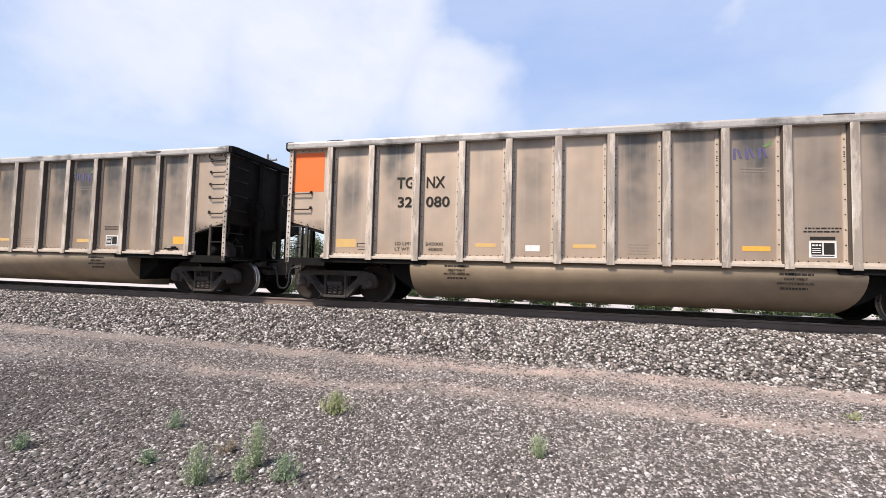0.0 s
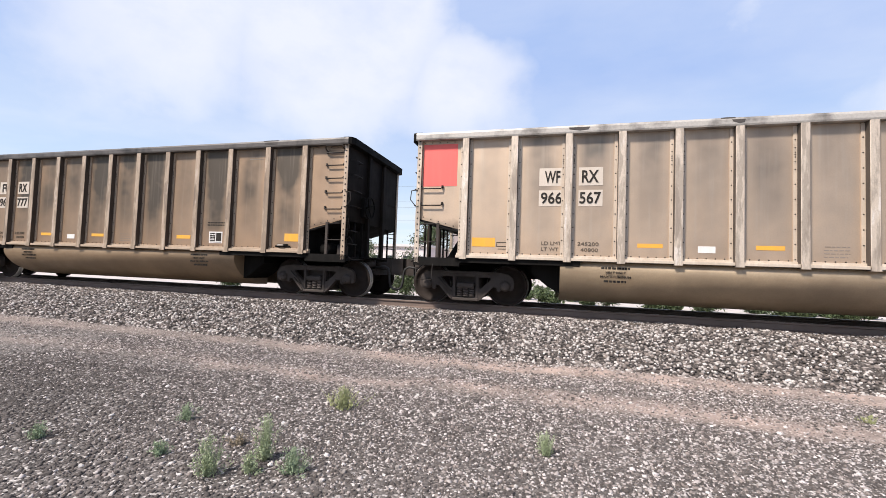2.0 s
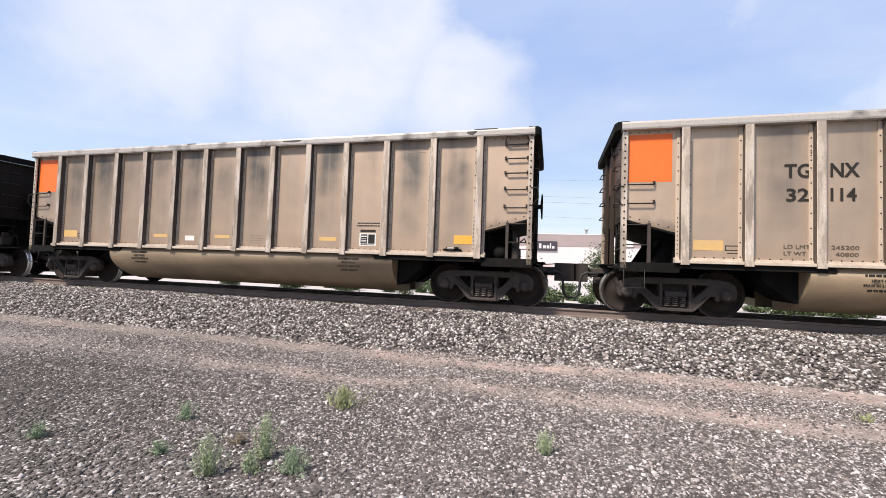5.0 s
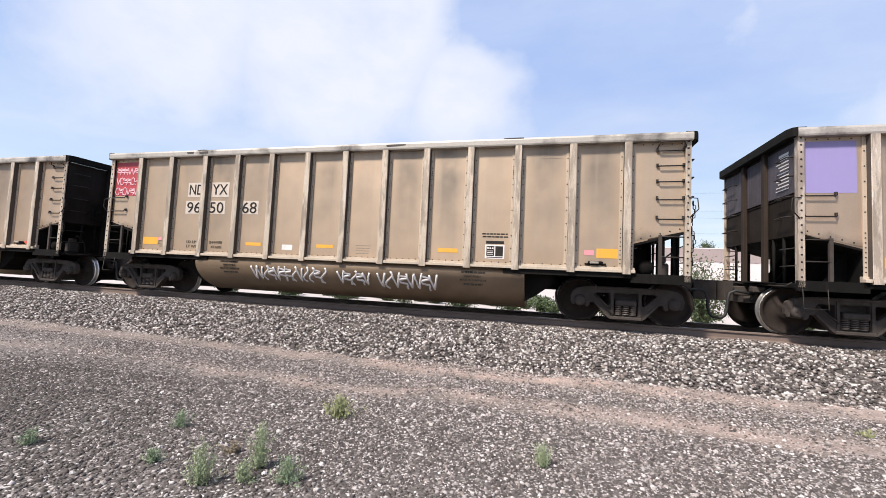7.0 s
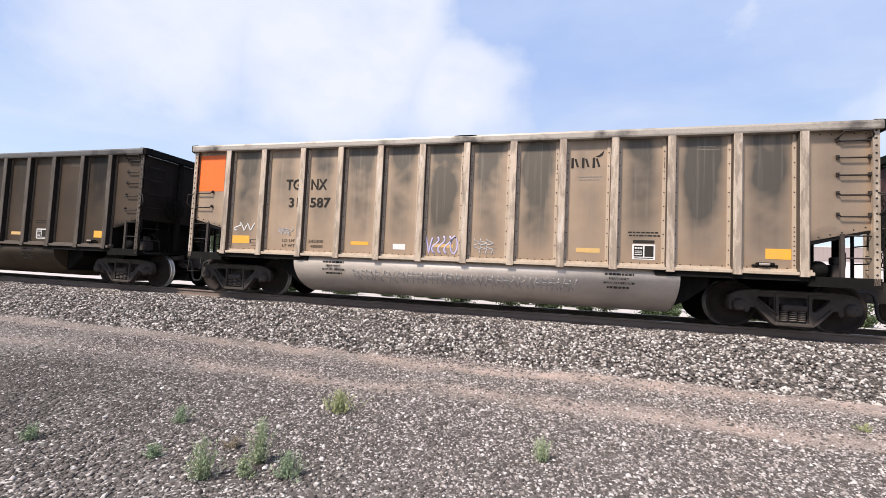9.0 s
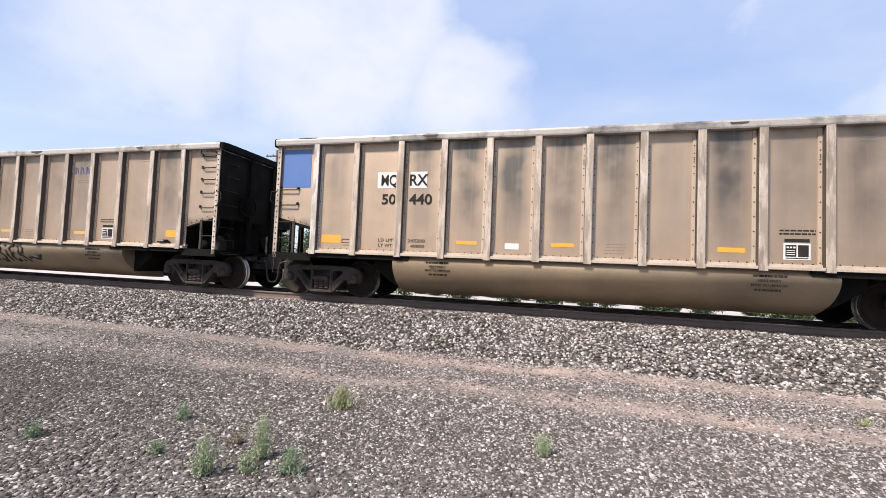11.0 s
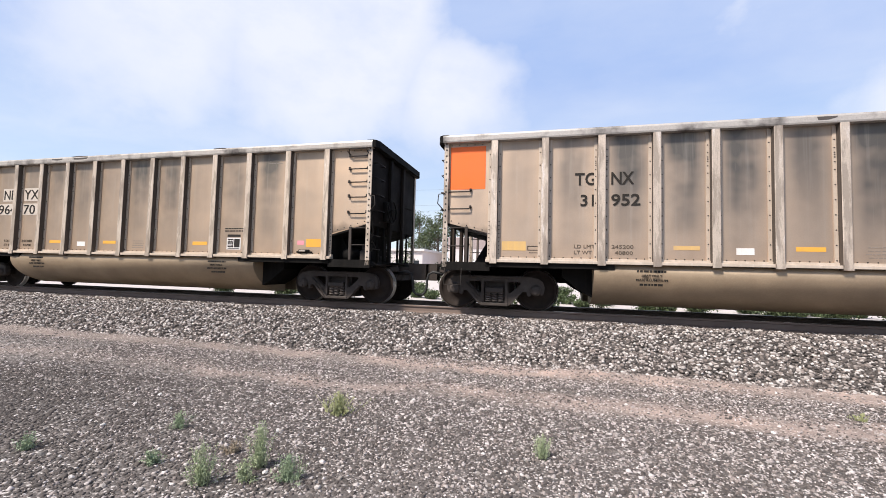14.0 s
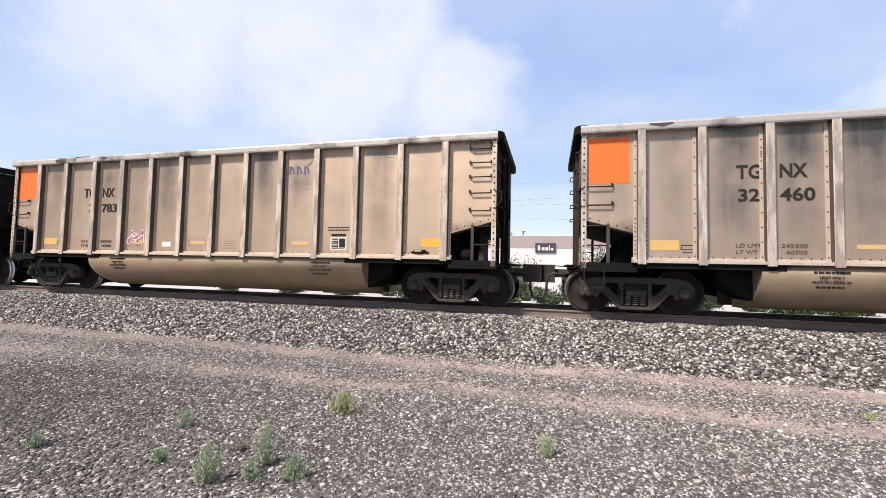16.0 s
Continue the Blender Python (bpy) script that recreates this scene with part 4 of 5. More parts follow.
        part("chain_link", tube(B(), [c0 - up, c0 - up * 0.6 + ex, c0 + up * 0.6 + ex, c0 + up, c0 + up * 0.6 - ex, c0 - up * 0.6 - ex, c0 - up], 0.009, 4), BLACK, car)
    part("brake_gear_box", box(B(), U1 - 0.04, U1 + 0.06, 0.8, 1.12, 2.0, 2.5, 0.02), BLACK, car)
    # under the floor: centre sill, cross bearers, the two tubs
    part("centre_sill", box(B(), 0.2, 13.0, TRACK_Y - 0.33, TRACK_Y + 0.33, 0.62, 1.06), BLACK, car)
    part("floor_plate", box(B(), U0 + 1.0, U1 - 1.0, 0.12, W - 0.12, 1.0, 1.06), BLACK, car)
    for s in (-1, 1):
        x0, x1 = sorted((UM + s * 3.75, UM + s * 6.3))
        part("side_bearer", box(B(), x0, x1, 0.03, 0.16, 0.94, 1.043, 0.006), BLACK, car)
    # tub: rounded belly, flat ends closed with plates
    prof = TUB_PROFILE + [(TRACK_Y - 0.30, 0.18), (TRACK_Y - 0.30, 1.04)]
    for y, r in ((0, 0), (W, 180)):
        bm = B()
        prism(bm, prof, "x", -4.155, 4.155)
        for f in bm.faces:
            f.smooth = abs(f.normal.x) < 0.5
        bmesh.ops.recalc_face_normals(bm, faces=bm.faces[:])
        t = part("tub", bm, TUB, car, m=pose(UM + 0.03 if not r else UM - 0.03, y, 0, rz=r))
        if not r:
            bm = B()
            for u in [-4.1 + 0.15 * i for i in range(55)]:
                rivet(bm, u, 0.082, 0.99, 0.012)
            tagged(part("tub_rivets", bm, IRON, t), kind="stuff")
        # sloping ends of the tub run up over the trucks
        for s in (-1, 1):
            bm = B()
            prism(bm, [(s * 4.155, 0.36), (s * 4.4, 0.50), (s * 4.75, 0.78), (s * 4.75, 1.04), (s * 4.155, 1.04)], "y", 0.42, TRACK_Y - 0.32)
            part("tub_end", bm, BLACK, t)
    # air brake gear on the leading platform
    part("air_reservoir", lathe_y(B(), [(0.03, 0.32), (0.12, 0.34), (0.16, 0.40), (0.16, 1.20), (0.12, 1.26), (0.03, 1.28)], 18), BLACK, car, m=pose(U1 - 0.72, 0, 1.17))
    part("brake_cylinder", lathe_y(B(), [(0.04, 1.5), (0.13, 1.52), (0.13, 1.95), (0.05, 1.98), (0.03, 2.3)], 16), BLACK, car, m=pose(U1 - 0.62, 0, 1.14))
    part("control_valve", box(box(B(), U1 - 0.46, U1 - 0.28, 0.45, 0.75, 1.0, 1.28, 0.03), U1 - 0.42, U1 - 0.32, 0.5, 0.68, 1.28, 1.42, 0.02), CAST, car)
    part("brake_pipe", tube(B(), [(U1 - 0.37, 0.6, 1.35), (U1 - 0.2, 0.6, 1.5), (U1 - 0.12, 0.75, 1.3), (U1 - 0.12, 0.8, 1.0)], 0.018), IRON, car)
    # small lamp-like latch box near the leading truck
    part("latch_box", box(box(B(), 11.94, 12.34, 0.04, 0.10, 1.175, 1.215, 0.01), 12.0, 12.28, 0.02, 0.10, 1.20, 1.255, 0.015), BLACK, car)
    part("latch_cover", box(B(), 12.03, 12.20, 0.0, 0.03, 1.20, 1.245, 0.012), STEEL, car)
    # trucks
    truck, wheelset, cap, spring, adapter = truck_meshes()
    for uc in (0.431, 12.786):
        t = put("truck", truck, car, pose(uc, 0, 0), "dusty cast-steel truck side frames")
        for d in (-0.889, 0.889):
            ws = put("wheelset", wheelset, t)
            ws.matrix_parent_inverse = Matrix.Translation((d, TRACK_Y, 0.457))
            for y, r in ((0.56, 0), (2 * TRACK_Y - 0.56, 180)):
                put("bearing_cap", cap, t, pose(d, y, 0.457, rz=r))
                put("bearing_adapter", adapter, t, pose(d, y, 0.457))
        for y in (0.53, 2 * TRACK_Y - 0.53):
            for d in (-0.14, 0.0, 0.14):
                put("coil_spring", spring, t, pose(d, y, 0.28))
        part("brake_rod", tube(B(), [(-0.62, 0.42, 0.60), (-0.30, 0.40, 0.30)], 0.02), IRON, t)
        part("side_bearing", box(B(), -0.2, 0.2, 0.8, 1.05, 0.60, 0.72, 0.01), CAST, t)
    return car


def flat_on(car, name, x0, x1, z0, z1, mat, y=0.096, label="", th=0.006):
    return part(name, box(B(), x0, x1, y, y + th, z0, z1), mat, car, label)


def bars(car, name, x0, x1, zs, h, mat, y=0.096, ragged=0.25):
    """A few lines of small print that cannot be read."""
    bm = B()
    for z in zs:
        x = x0 + random.uniform(0, ragged * (x1 - x0) * 0.5)
        end = x1 - random.uniform(0, ragged * (x1 - x0) * 0.5)
        while x < end:
            d = random.uniform(0.03, 0.09)
            box(bm, x, min(x + d, end), y, y + 0.005, z, z + h)
            x += d + 0.016
    return tagged(part(name, bm, mat, car), kind="stuff")


def words(car, text, u, z, size, mat, y=0.096, thick=0.006, width=None, name="lettering", tilt=0):
    me = lettering(text, size, thick * size / 0.25)
    me.materials.append(mat)
    if width:
        xs = [v.co.x for v in me.vertices]
        k = width / (max(xs) - min(xs))
        lo = min(xs)
        for v in me.vertices:
            v.co.x = (v.co.x - lo) * k
    return put(name, me, car, pose(u, y, z, rx=tilt))


def scribble(car, x0, x1, z0, z1, mat, seed, strokes=7, r=0.022, y=0.094, name="spray_writing", wild=0.35, label="", kinds="zosv"):
    """Sprayed loops and slashes over a patch of the side."""
    rs = random.Random(seed)
    bm = B()
    step = (x1 - x0) / strokes
    for k in range(strokes):
        cx, w_, pts = x0 + step * (k + 0.5), step * 0.55, []
        kind = rs.choice(kinds)
        n = 12
        for i in range(n + 1):
            t = i / n
            if kind == "o":
                p = (math.cos(6.6 * t + 1), math.sin(6.6 * t + 1))
            elif kind == "s":
                p = (math.sin(5.5 * t + 0.6), 1 - 2 * t)
            elif kind == "v":
                p = (2 * t - 1, 1.8 * abs(2 * t - 1) - 0.9)
            else:
                p = ((-1, 1, -1, 1, 0.8)[min(4, int(t * 4.99))] * 0.9, 1 - 2 * t)
            pts.append((cx + w_ * p[0] + rs.uniform(-1, 1) * wild * 0.12 * step, (z0 + z1) / 2 + (z1 - z0) / 2 * p[1] * rs.uniform(0.85, 1.0)))
        tube(bm, [(a, 0, b) for a, b in pts], r, 5)
    for v in bm.verts:
        v.co.y = y + (0.004 if v.co.y > 0 else -0.001)
    return tagged(part(name, bm, mat, car, label), kind="stuff")


def tub_y(z):
    """How far in the tub's skin lies at height z."""
    prof = [(z_, y_) for y_, z_ in TUB_PROFILE]
    for (z0, y0), (z1, y1) in zip(prof, prof[1:]):
        if z1 <= z <= z0:
            return y0 + (y1 - y0) * (z0 - z) / (z0 - z1)
    return 0.5


def tub_scribble(car, x0, x1, z0, z1, mat, seed, strokes, r):
    ob = scribble(car, x0, x1, z0, z1, mat, seed, strokes, r, kinds="zvvzs")
    for v in ob.data.vertices:
        v.co.y = tub_y(v.co.z) - (0.004 if v.co.y > 0.095 else 0.014)
    return ob


GLYPHS = {
    "F": [[(0.15, 0.0), (0.2, 0.5), (0.25, 1.0), (0.6, 1.05), (0.9, 0.9)], [(0.1, 0.5), (0.4, 0.55), (0.7, 0.5)]],
    "R": [[(0.15, 0.0), (0.15, 0.5), (0.15, 0.95), (0.5, 1.0), (0.75, 0.8), (0.6, 0.55), (0.2, 0.5), (0.5, 0.3), (0.9, 0.0)]],
    "E": [[(0.8, 0.95), (0.4, 0.95), (0.15, 0.75), (0.3, 0.52), (0.65, 0.5), (0.3, 0.48), (0.12, 0.25), (0.4, 0.03), (0.85, 0.1)]],
    "I": [[(0.4, 0.0), (0.45, 0.35), (0.5, 0.7)], [(0.5, 0.9), (0.55, 0.98)]],
    "B": [[(0.15, 0.0), (0.15, 0.5), (0.15, 1.0), (0.6, 1.0), (0.75, 0.78), (0.5, 0.55), (0.2, 0.52), (0.65, 0.48), (0.85, 0.25), (0.6, 0.02), (0.15, 0.0)]],
}


def spray_word(car, text, u, z, width, height, mat, r):
    """A word sprayed freehand on the tub, with a tail stroke after it."""
    bm = B()
    widths = [0.55 if c == "I" else 1.0 for c in text]
    unit, x = width / sum(widths), u
    for c, w_ in zip(text, widths):
        for line in GLYPHS[c]:
            tube(bm, [(x + unit * w_ * 0.95 * a, 0, z + height * b) for a, b in line], r, 5)
        x += unit * w_
    tube(bm, [(x, 0, z + 0.10), (x + 0.15, 0, z + 0.17), (x + 0.3, 0, z + 0.13), (x + 0.45, 0, z + 0.12), (x + 0.56, 0, z + 0.20), (x + 0.42, 0, z + 0.23)], r, 5)
    for v in bm.verts:
        v.co.y = tub_y(v.co.z) - (0.004 if v.co.y > 0 else 0.016)
    return tagged(part("spray_writing", bm, mat, car, "black sprayed word"), kind="stuff")


DIRTY = {k: worn("sooty_" + k, tuple(0.42 * a + 0.012 for a in c), (0.028, 0.022, 0.019), tuple(0.8 * a for a in c), 0.75, 0, 30, 1.2, amount=0.85) for k, c in (("orange", (0.33, 0.095, 0.03)), ("red", (0.20, 0.05, 0.05)), ("brown", (0.10, 0.075, 0.06)), ("lavender", (0.16, 0.14, 0.19)), ("blue", (0.07, 0.12, 0.24)))}

#  marks, numbers, side panel, end panel, brand mark, tint, soot, label
CARS = [
    ("TG NX", "32 080", "orange", "orange", "purple", (1.0, 1.0, 1.0), 0.55),
    ("TG NX", "30 412", "orange", "orange", "purple", (0.97, 0.97, 0.97), 0.75),
    ("WF RX", "966 567", "coral", "red", "", (1.04, 1.04, 1.02), 0.35),
    ("FU RX", "962 777", "yellow", "brown", "", (0.80, 0.73, 0.65), 0.85),
    ("TG NX", "32 085", "orange", "orange", "purple", (1.06, 1.05, 1.06), 0.5),
    ("TG NX", "32 114", "orange", "orange", "grey", (1.06, 1.04, 1.0), 0.45),
    ("", "", "orange", "orange", "", (0.9, 0.88, 0.86), 0.6),
    ("FU RX", "964 804", "purple", "lavender", "", (1.04, 1.02, 0.99), 0.45),
    ("ND YX", "96 50 68", "crimson", "red", "", (0.95, 0.94, 0.89), 0.3),
    ("WF RX", "974 139", "red", "red", "", (1.0, 0.97, 0.92), 0.25),
    ("TG NX", "31 587", "orange", "orange", "grey", (0.90, 0.85, 0.78), 1.1),
    ("", "", "black", "brown", "", (0.20, 0.185, 0.17), 0.5),
    ("MQ RX", "50 440", "blue", "blue", "", (1.0, 0.98, 0.95), 0.5),
    ("TG NX", "30 745", "orange", "orange", "purple", (1.06, 1.04, 1.02), 0.35),
    ("TG NX", "32 435", "orange", "orange", "purple", (1.07, 1.05, 1.0), 0.45),
    ("TG NX", "31 952", "orange", "orange", "purple", (1.0, 1.0, 1.0), 0.6),
    ("ND YX", "964 701", "purple", "lavender", "", (0.97, 0.95, 0.91), 0.55),
    ("TG NX", "32 460", "orange", "orange", "purple", (0.97, 0.97, 0.97), 0.8),
    ("TG NX", "3 783", "orange", "orange", "purple", (1.06, 1.02, 0.96), 0.4),
    ("", "", "orange", "orange", "", (0.62, 0.6, 0.58), 0.8),
]


def dress(car, i, spec):
    """What sets one car apart: panels, stencils, reflectors, sprayed writing."""
    marks, numbers, panel, end_panel, brand, tint, soot = spec
    rs = random.Random(50 + i)
    for ob in car.children:
        kind = ob.name.split(".")[0]
        if kind in ("side_sheet", "side_post", "corner_post", "top_chord", "side_sill", "tub"):
            j = rs.uniform(0.965, 1.035)
            ob.color = (tint[0] * j, tint[1] * j, tint[2] * j, soot * rs.uniform(0.25, 1.5))
            if kind == "side_sheet" and ob.data.materials[0] == SHEET_END:
                ob.color[3] *= 0.35
            if kind == "top_chord" and i in (3, 11):
                ob.color = (0.24, 0.23, 0.225, 1)
            if kind == "side_post" and i == 10:
                ob.color = (0.95 * j, 0.9 * j, 0.84 * j, 1)
            if kind == "tub" and i == 10:
                ob.color = (1.7, 1.95, 2.5, 1)
            if kind == "tub" and i == 8:
                ob.color = (0.62, 0.58, 0.55, 1)
            if kind == "tub" and i == 13:
                ob.color = (0.86, 0.86, 0.84, 1)
    # leading end sheet and ribs: painted-in shade, its depth set car by car
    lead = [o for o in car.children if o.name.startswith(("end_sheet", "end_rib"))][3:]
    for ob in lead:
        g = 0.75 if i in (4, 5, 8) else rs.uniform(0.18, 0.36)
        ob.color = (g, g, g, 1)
    if i == 9:
        near = [o for o in car.children if o.name.startswith("side_post")][4]
        near.color = (1.25, 1.35, 1.45, 1)
    if i == 12:
        near = [o for o in car.children if o.name.startswith("side_post")][0]
        near.color = (1.2, 1.3, 1.4, 1)
    if panel != "black":
        flat_on(car, "colour_panel", -0.53, 0.245, 2.61, 3.545, PLACARDS[panel], label=panel + " painted panel")
    # dirty panels on the trailing end
    u = U0 + 0.03
    for y0, y1 in ((0.14, 1.10), (1.28, 2.04), (2.22, W - 0.14)):
        ep = part("end_panel", box(B(), u, u + 0.015, y0, y1, 2.64, 3.56), DIRTY[end_panel], car, "soot-stained end panel")
    bm = B()
    for k in range(11):
        z = 3.40 - 0.065 * k
        w_ = (0.34, 0.30)[k % 2] if k < 2 else rs.uniform(0.3, 0.5)
        box(bm, u - 0.004, u + 0.001, 0.35, 0.35 + w_, z, z + (0.05 if k < 2 else 0.022))
    part("end_print", bm, WHITE if i in (1, 2, 4, 7, 9) else FAINT, car)
    if marks:
        a, b = marks.split()
        cards = i in (9, 12)
        if cards:
            for z0, z1 in ((2.58, 2.95), (2.16, 2.49)) if i == 9 else ((2.58, 2.95),):
                flat_on(car, "patch", 1.99, 2.50, z0, z1, WHITE)
                flat_on(car, "patch", 2.78, 3.34 if i == 9 else 3.17, z0, z1, WHITE)
        if i in (2, 3):
            for z0, z1 in ((2.58, 2.95), (2.16, 2.49)):
                flat_on(car, "patch", 2.0, 2.50, z0, z1, SPRAYS["patch"])
                flat_on(car, "patch", 2.78, 3.24, z0, z1, SPRAYS["patch"])
        y = 0.092
        light = INK
        zt, zn, ht, hn, wide = {7: (2.925, 2.505, 0.275, 0.275, 1.18), 8: (2.635, 2.16, 0.27, 0.28, 1.0), 16: (2.62, 2.19, 0.285, 0.275, 1.36)}.get(i, (2.645, 2.22, 0.245, 0.225, 1.0))
        wa = {7: 0.40, 8: 0.44, 16: 0.54}.get(i, 0.40)
        stroke = 0.0 if i in (7, 8, 16) else 0.006
        narrow = i in (2, 3)  # condensed letters on patches
        words(car, a, 2.11 if narrow else 2.06 if a == "WF" else 2.48 - wa, zt, ht, light, y, stroke, 0.31 if narrow else wa, "lettering")
        words(car, b, 2.84 if narrow else 2.77, zt, ht, light, y, stroke, 0.32 if narrow else wa + 0.02, "lettering")
        us = {2: (2.09, 2.77), 3: (2.0, 2.72, 3.72)}
        parts_ = numbers.split()
        if len(parts_) == 3:
            us_, wd = us[3], (0.42, 0.42, 0.42)
        else:
            n = len(parts_[0])
            l = 0.175 * wide * (n - 0.45 * parts_[0].count("1"))
            us_ = (2.46 - l, 2.77)
            wd = (l - 0.01, 0.178 * wide * (len(parts_[1]) - 0.45 * parts_[1].count("1")))
        if narrow:
            us_, wd = (2.04, 2.80), (0.42, 0.41)
        if i == 7:
            flat_on(car, "patch", 1.72, 2.48, 1.90, 3.06, WIPED, 0.0975)
            flat_on(car, "patch", 2.73, 3.46, 1.90, 3.06, WIPED, 0.0975)
        if i in (8, 16):  # pale patches where the dirt was wiped away
            for t, u_, w_ in zip(parts_, us_, wd):
                flat_on(car, "patch", u_ - 0.05, u_ + w_ + 0.05, zn - 0.03, zn + hn + 0.03, SPRAYS["patch"])
            flat_on(car, "patch", 2.43 - wa, 2.52, 2.57, 2.95, SPRAYS["patch"])
            flat_on(car, "patch", 2.74, 2.84 + wa, 2.57, 2.95, SPRAYS["patch"])
        for t, u_, w_ in zip(parts_, us_, wd):
            words(car, t, u_, zn, hn, light, y, stroke, w_, "lettering")
        words(car, "LD LMT", 2.07, 1.365, 0.07, TUBINK, 0.094, 0.0, width=0.40, name="lettering")
        words(car, "LT WT", 2.07, 1.245, 0.07, TUBINK, 0.094, 0.0, width=0.34, name="lettering")
        words(car, {7: "244200", 8: "244400", 16: "244300", 0: "245000", 1: "245000", 17: "245300"}.get(i, "245200"), 2.78, 1.365, 0.07, TUBINK, 0.094, 0.0, width=0.40, name="lettering")
        words(car, {7: "41800", 8: "41600", 16: "41700", 17: "40700"}.get(i, "40800"), 2.84, 1.245, 0.07, TUBINK, 0.094, 0.0, width=0.33, name="lettering")
    if brand:
        mat = PURPLE if brand == "purple" else INK
        bm = B()
        for k in range(3):  # three plain upright blocks, slashed apart
            x = 8.74 + 0.205 * k
            prism(bm, [(x, 3.05), (x + 0.05, 3.05), (x + 0.05, 3.26), (x, 3.26)], "y", 0.094, 0.1)
            prism(bm, [(x + 0.06, 3.24), (x + 0.10, 3.24), (x + 0.15, 3.07), (x + 0.11, 3.07)], "y", 0.094, 0.1)
        part("brand_mark", bm, mat, car, "purple three-part brand mark")
        bm = B()
        prism(bm, [(9.20, 3.28), (9.27, 3.31), (9.37, 3.40), (9.34, 3.30), (9.27, 3.265)], "y", 0.094, 0.1)
        part("brand_leaf", bm, LEAF if brand == "purple" else INK, car, "small green leaf mark")
        bars(car, "small_print", 8.85, 9.35, (2.86, 2.80), 0.022, FAINT)
    # reflectors and stencils
    if i == 9:
        for u_, z1 in ((1.325, 1.95), (3.395, 1.62), (6.345, 1.62), (9.355, 1.62), (12.465, 2.32)):
            flat_on(car, "reflector", u_, u_ + 0.085, 1.17, z1, YELLOW)
        flat_on(car, "patch", 0.66, 1.18, 1.39, 1.52, WHITE)
        flat_on(car, "tag", 2.78, 3.06, 0.885, 0.955, SPRAYS["cream"], tub_y(0.9) - 0.012)
        flat_on(car, "tag", 5.0, 5.35, 0.885, 0.955, SPRAYS["cream"], tub_y(0.9) - 0.012)
        flat_on(car, "tag", 1.12, 1.30, 1.19, 1.29, PLACARDS["red"])
        flat_on(car, "tag", 12.30, 12.46, 1.19, 1.27, PLACARDS["red"])
    else:
        bright = i in (2, 3, 7, 8, 16, 12)
        for u0, u1, z0, z1 in ((0.62, 1.12, 1.30, 1.49), (3.89, 4.34, 1.345, 1.425), (5.88, 6.33, 1.345, 1.425), (8.88, 9.33, 1.335, 1.425), (12.16, 12.56, 1.32, 1.51)):
            big = u0 in (0.62, 12.16)
            flat_on(car, "reflector", u0, u1, z0, z1, YELLOW if (bright or (big and u0 > 5) or rs.random() < 0.3) else FADED, label="yellow reflective strip")
        flat_on(car, "tag", 4.94, 5.23, 1.27, 1.395, WHITE, label="white blank tag")
        if i in (7, 8, 16):
            flat_on(car, "tag", 11.93, 12.11, 1.37, 1.47, PINK)
            flat_on(car, "tag", 1.13, 1.24, 1.41, 1.5, PINK)
    bm = B()
    box(bm, 1.15, 1.43, 0.096, 0.10, 1.385, 1.40)
    box(bm, 1.15, 1.43, 0.096, 0.10, 1.305, 1.318)
    box(bm, 1.15, 1.163, 0.096, 0.10, 1.305, 1.40)
    box(bm, 1.417, 1.43, 0.096, 0.10, 1.305, 1.40)
    box(bm, 1.18, 1.40, 0.096, 0.10, 1.25, 1.262)
    part("stencil_box", bm, INK, car)
    # soot and coal crumbs caked on the top chord
    bm = B()
    for _ in range(rs.randint(3, 5)):
        x, ln = rs.uniform(U0 + 0.4, U1 - 1.2), rs.uniform(0.2, 0.6)
        n = max(3, int(ln / 0.09))
        hs = [rs.uniform(0.001, 0.007) + 0.005 * math.sin(math.pi * k / n) for k in range(n + 1)]
        if rs.random() < 0.3:
            prism(bm, [(x, TOPZ - 0.03)] + [(x + ln * k / n, TOPZ + hs[k]) for k in range(n + 1)] + [(x + ln, TOPZ - 0.03)], "y", -0.037, 0.118)
        if rs.random() < 0.55:
            a_ = x + rs.uniform(0, 0.2)
            prism(bm, [(a_, 3.66 + rs.uniform(0, 0.05)), (a_ + ln * 0.45, 3.65 + rs.uniform(0, 0.04)), (a_ + ln * 0.8, 3.67 + rs.uniform(0, 0.04)), (a_ + ln * 0.85, 3.735), (a_ - 0.02, 3.735)], "y", -0.048, -0.040)
    tagged(part("coal_crust", bm, CRUST, car, "dark caked coal dust"), kind="stuff")
    bars(car, "small_print", 6.90, 7.30, (1.24, 1.30, 1.36, 1.42), 0.014, FAINT)
    bars(car, "small_print", 11.02, 11.5, (3.36, 3.42), 0.012, FAINT)
    bars(car, "small_print", 8.84 if i == 9 else 9.84, 9.42 if i == 9 else 10.42, (1.745, 1.685), 0.028, INK, ragged=0.1)
    # white-framed consolidated data plate
    dp = flat_on(car, "data_plate", 9.925, 10.335, 1.235, 1.53, WHITE, label="white-framed black data plate")
    bm = B()
    box(bm, 9.955, 10.12, 0.0925, 0.096, 1.29, 1.50)
    box(bm, 10.145, 10.305, 0.0925, 0.096, 1.29, 1.50)
    box(bm, 9.96, 10.30, 0.0925, 0.096, 1.255, 1.27)
    part("plate_field", bm, INK, dp)
    bm = B()
    for k in range(3):
        box(bm, 9.97 + 0.05 * k, 10.005 + 0.05 * k, 0.0905, 0.0925, 1.44, 1.47)
        box(bm, 9.97, 10.10, 0.0905, 0.0925, 1.32 + 0.035 * k, 1.332 + 0.035 * k)
    part("plate_print", bm, WHITE, dp)
    if i % 2 == 0 or i in (13, 15):
        flat_on(car, "data_header", 9.94, 10.32, 1.55, 1.61, WHITE if i in (1, 4) else INK)
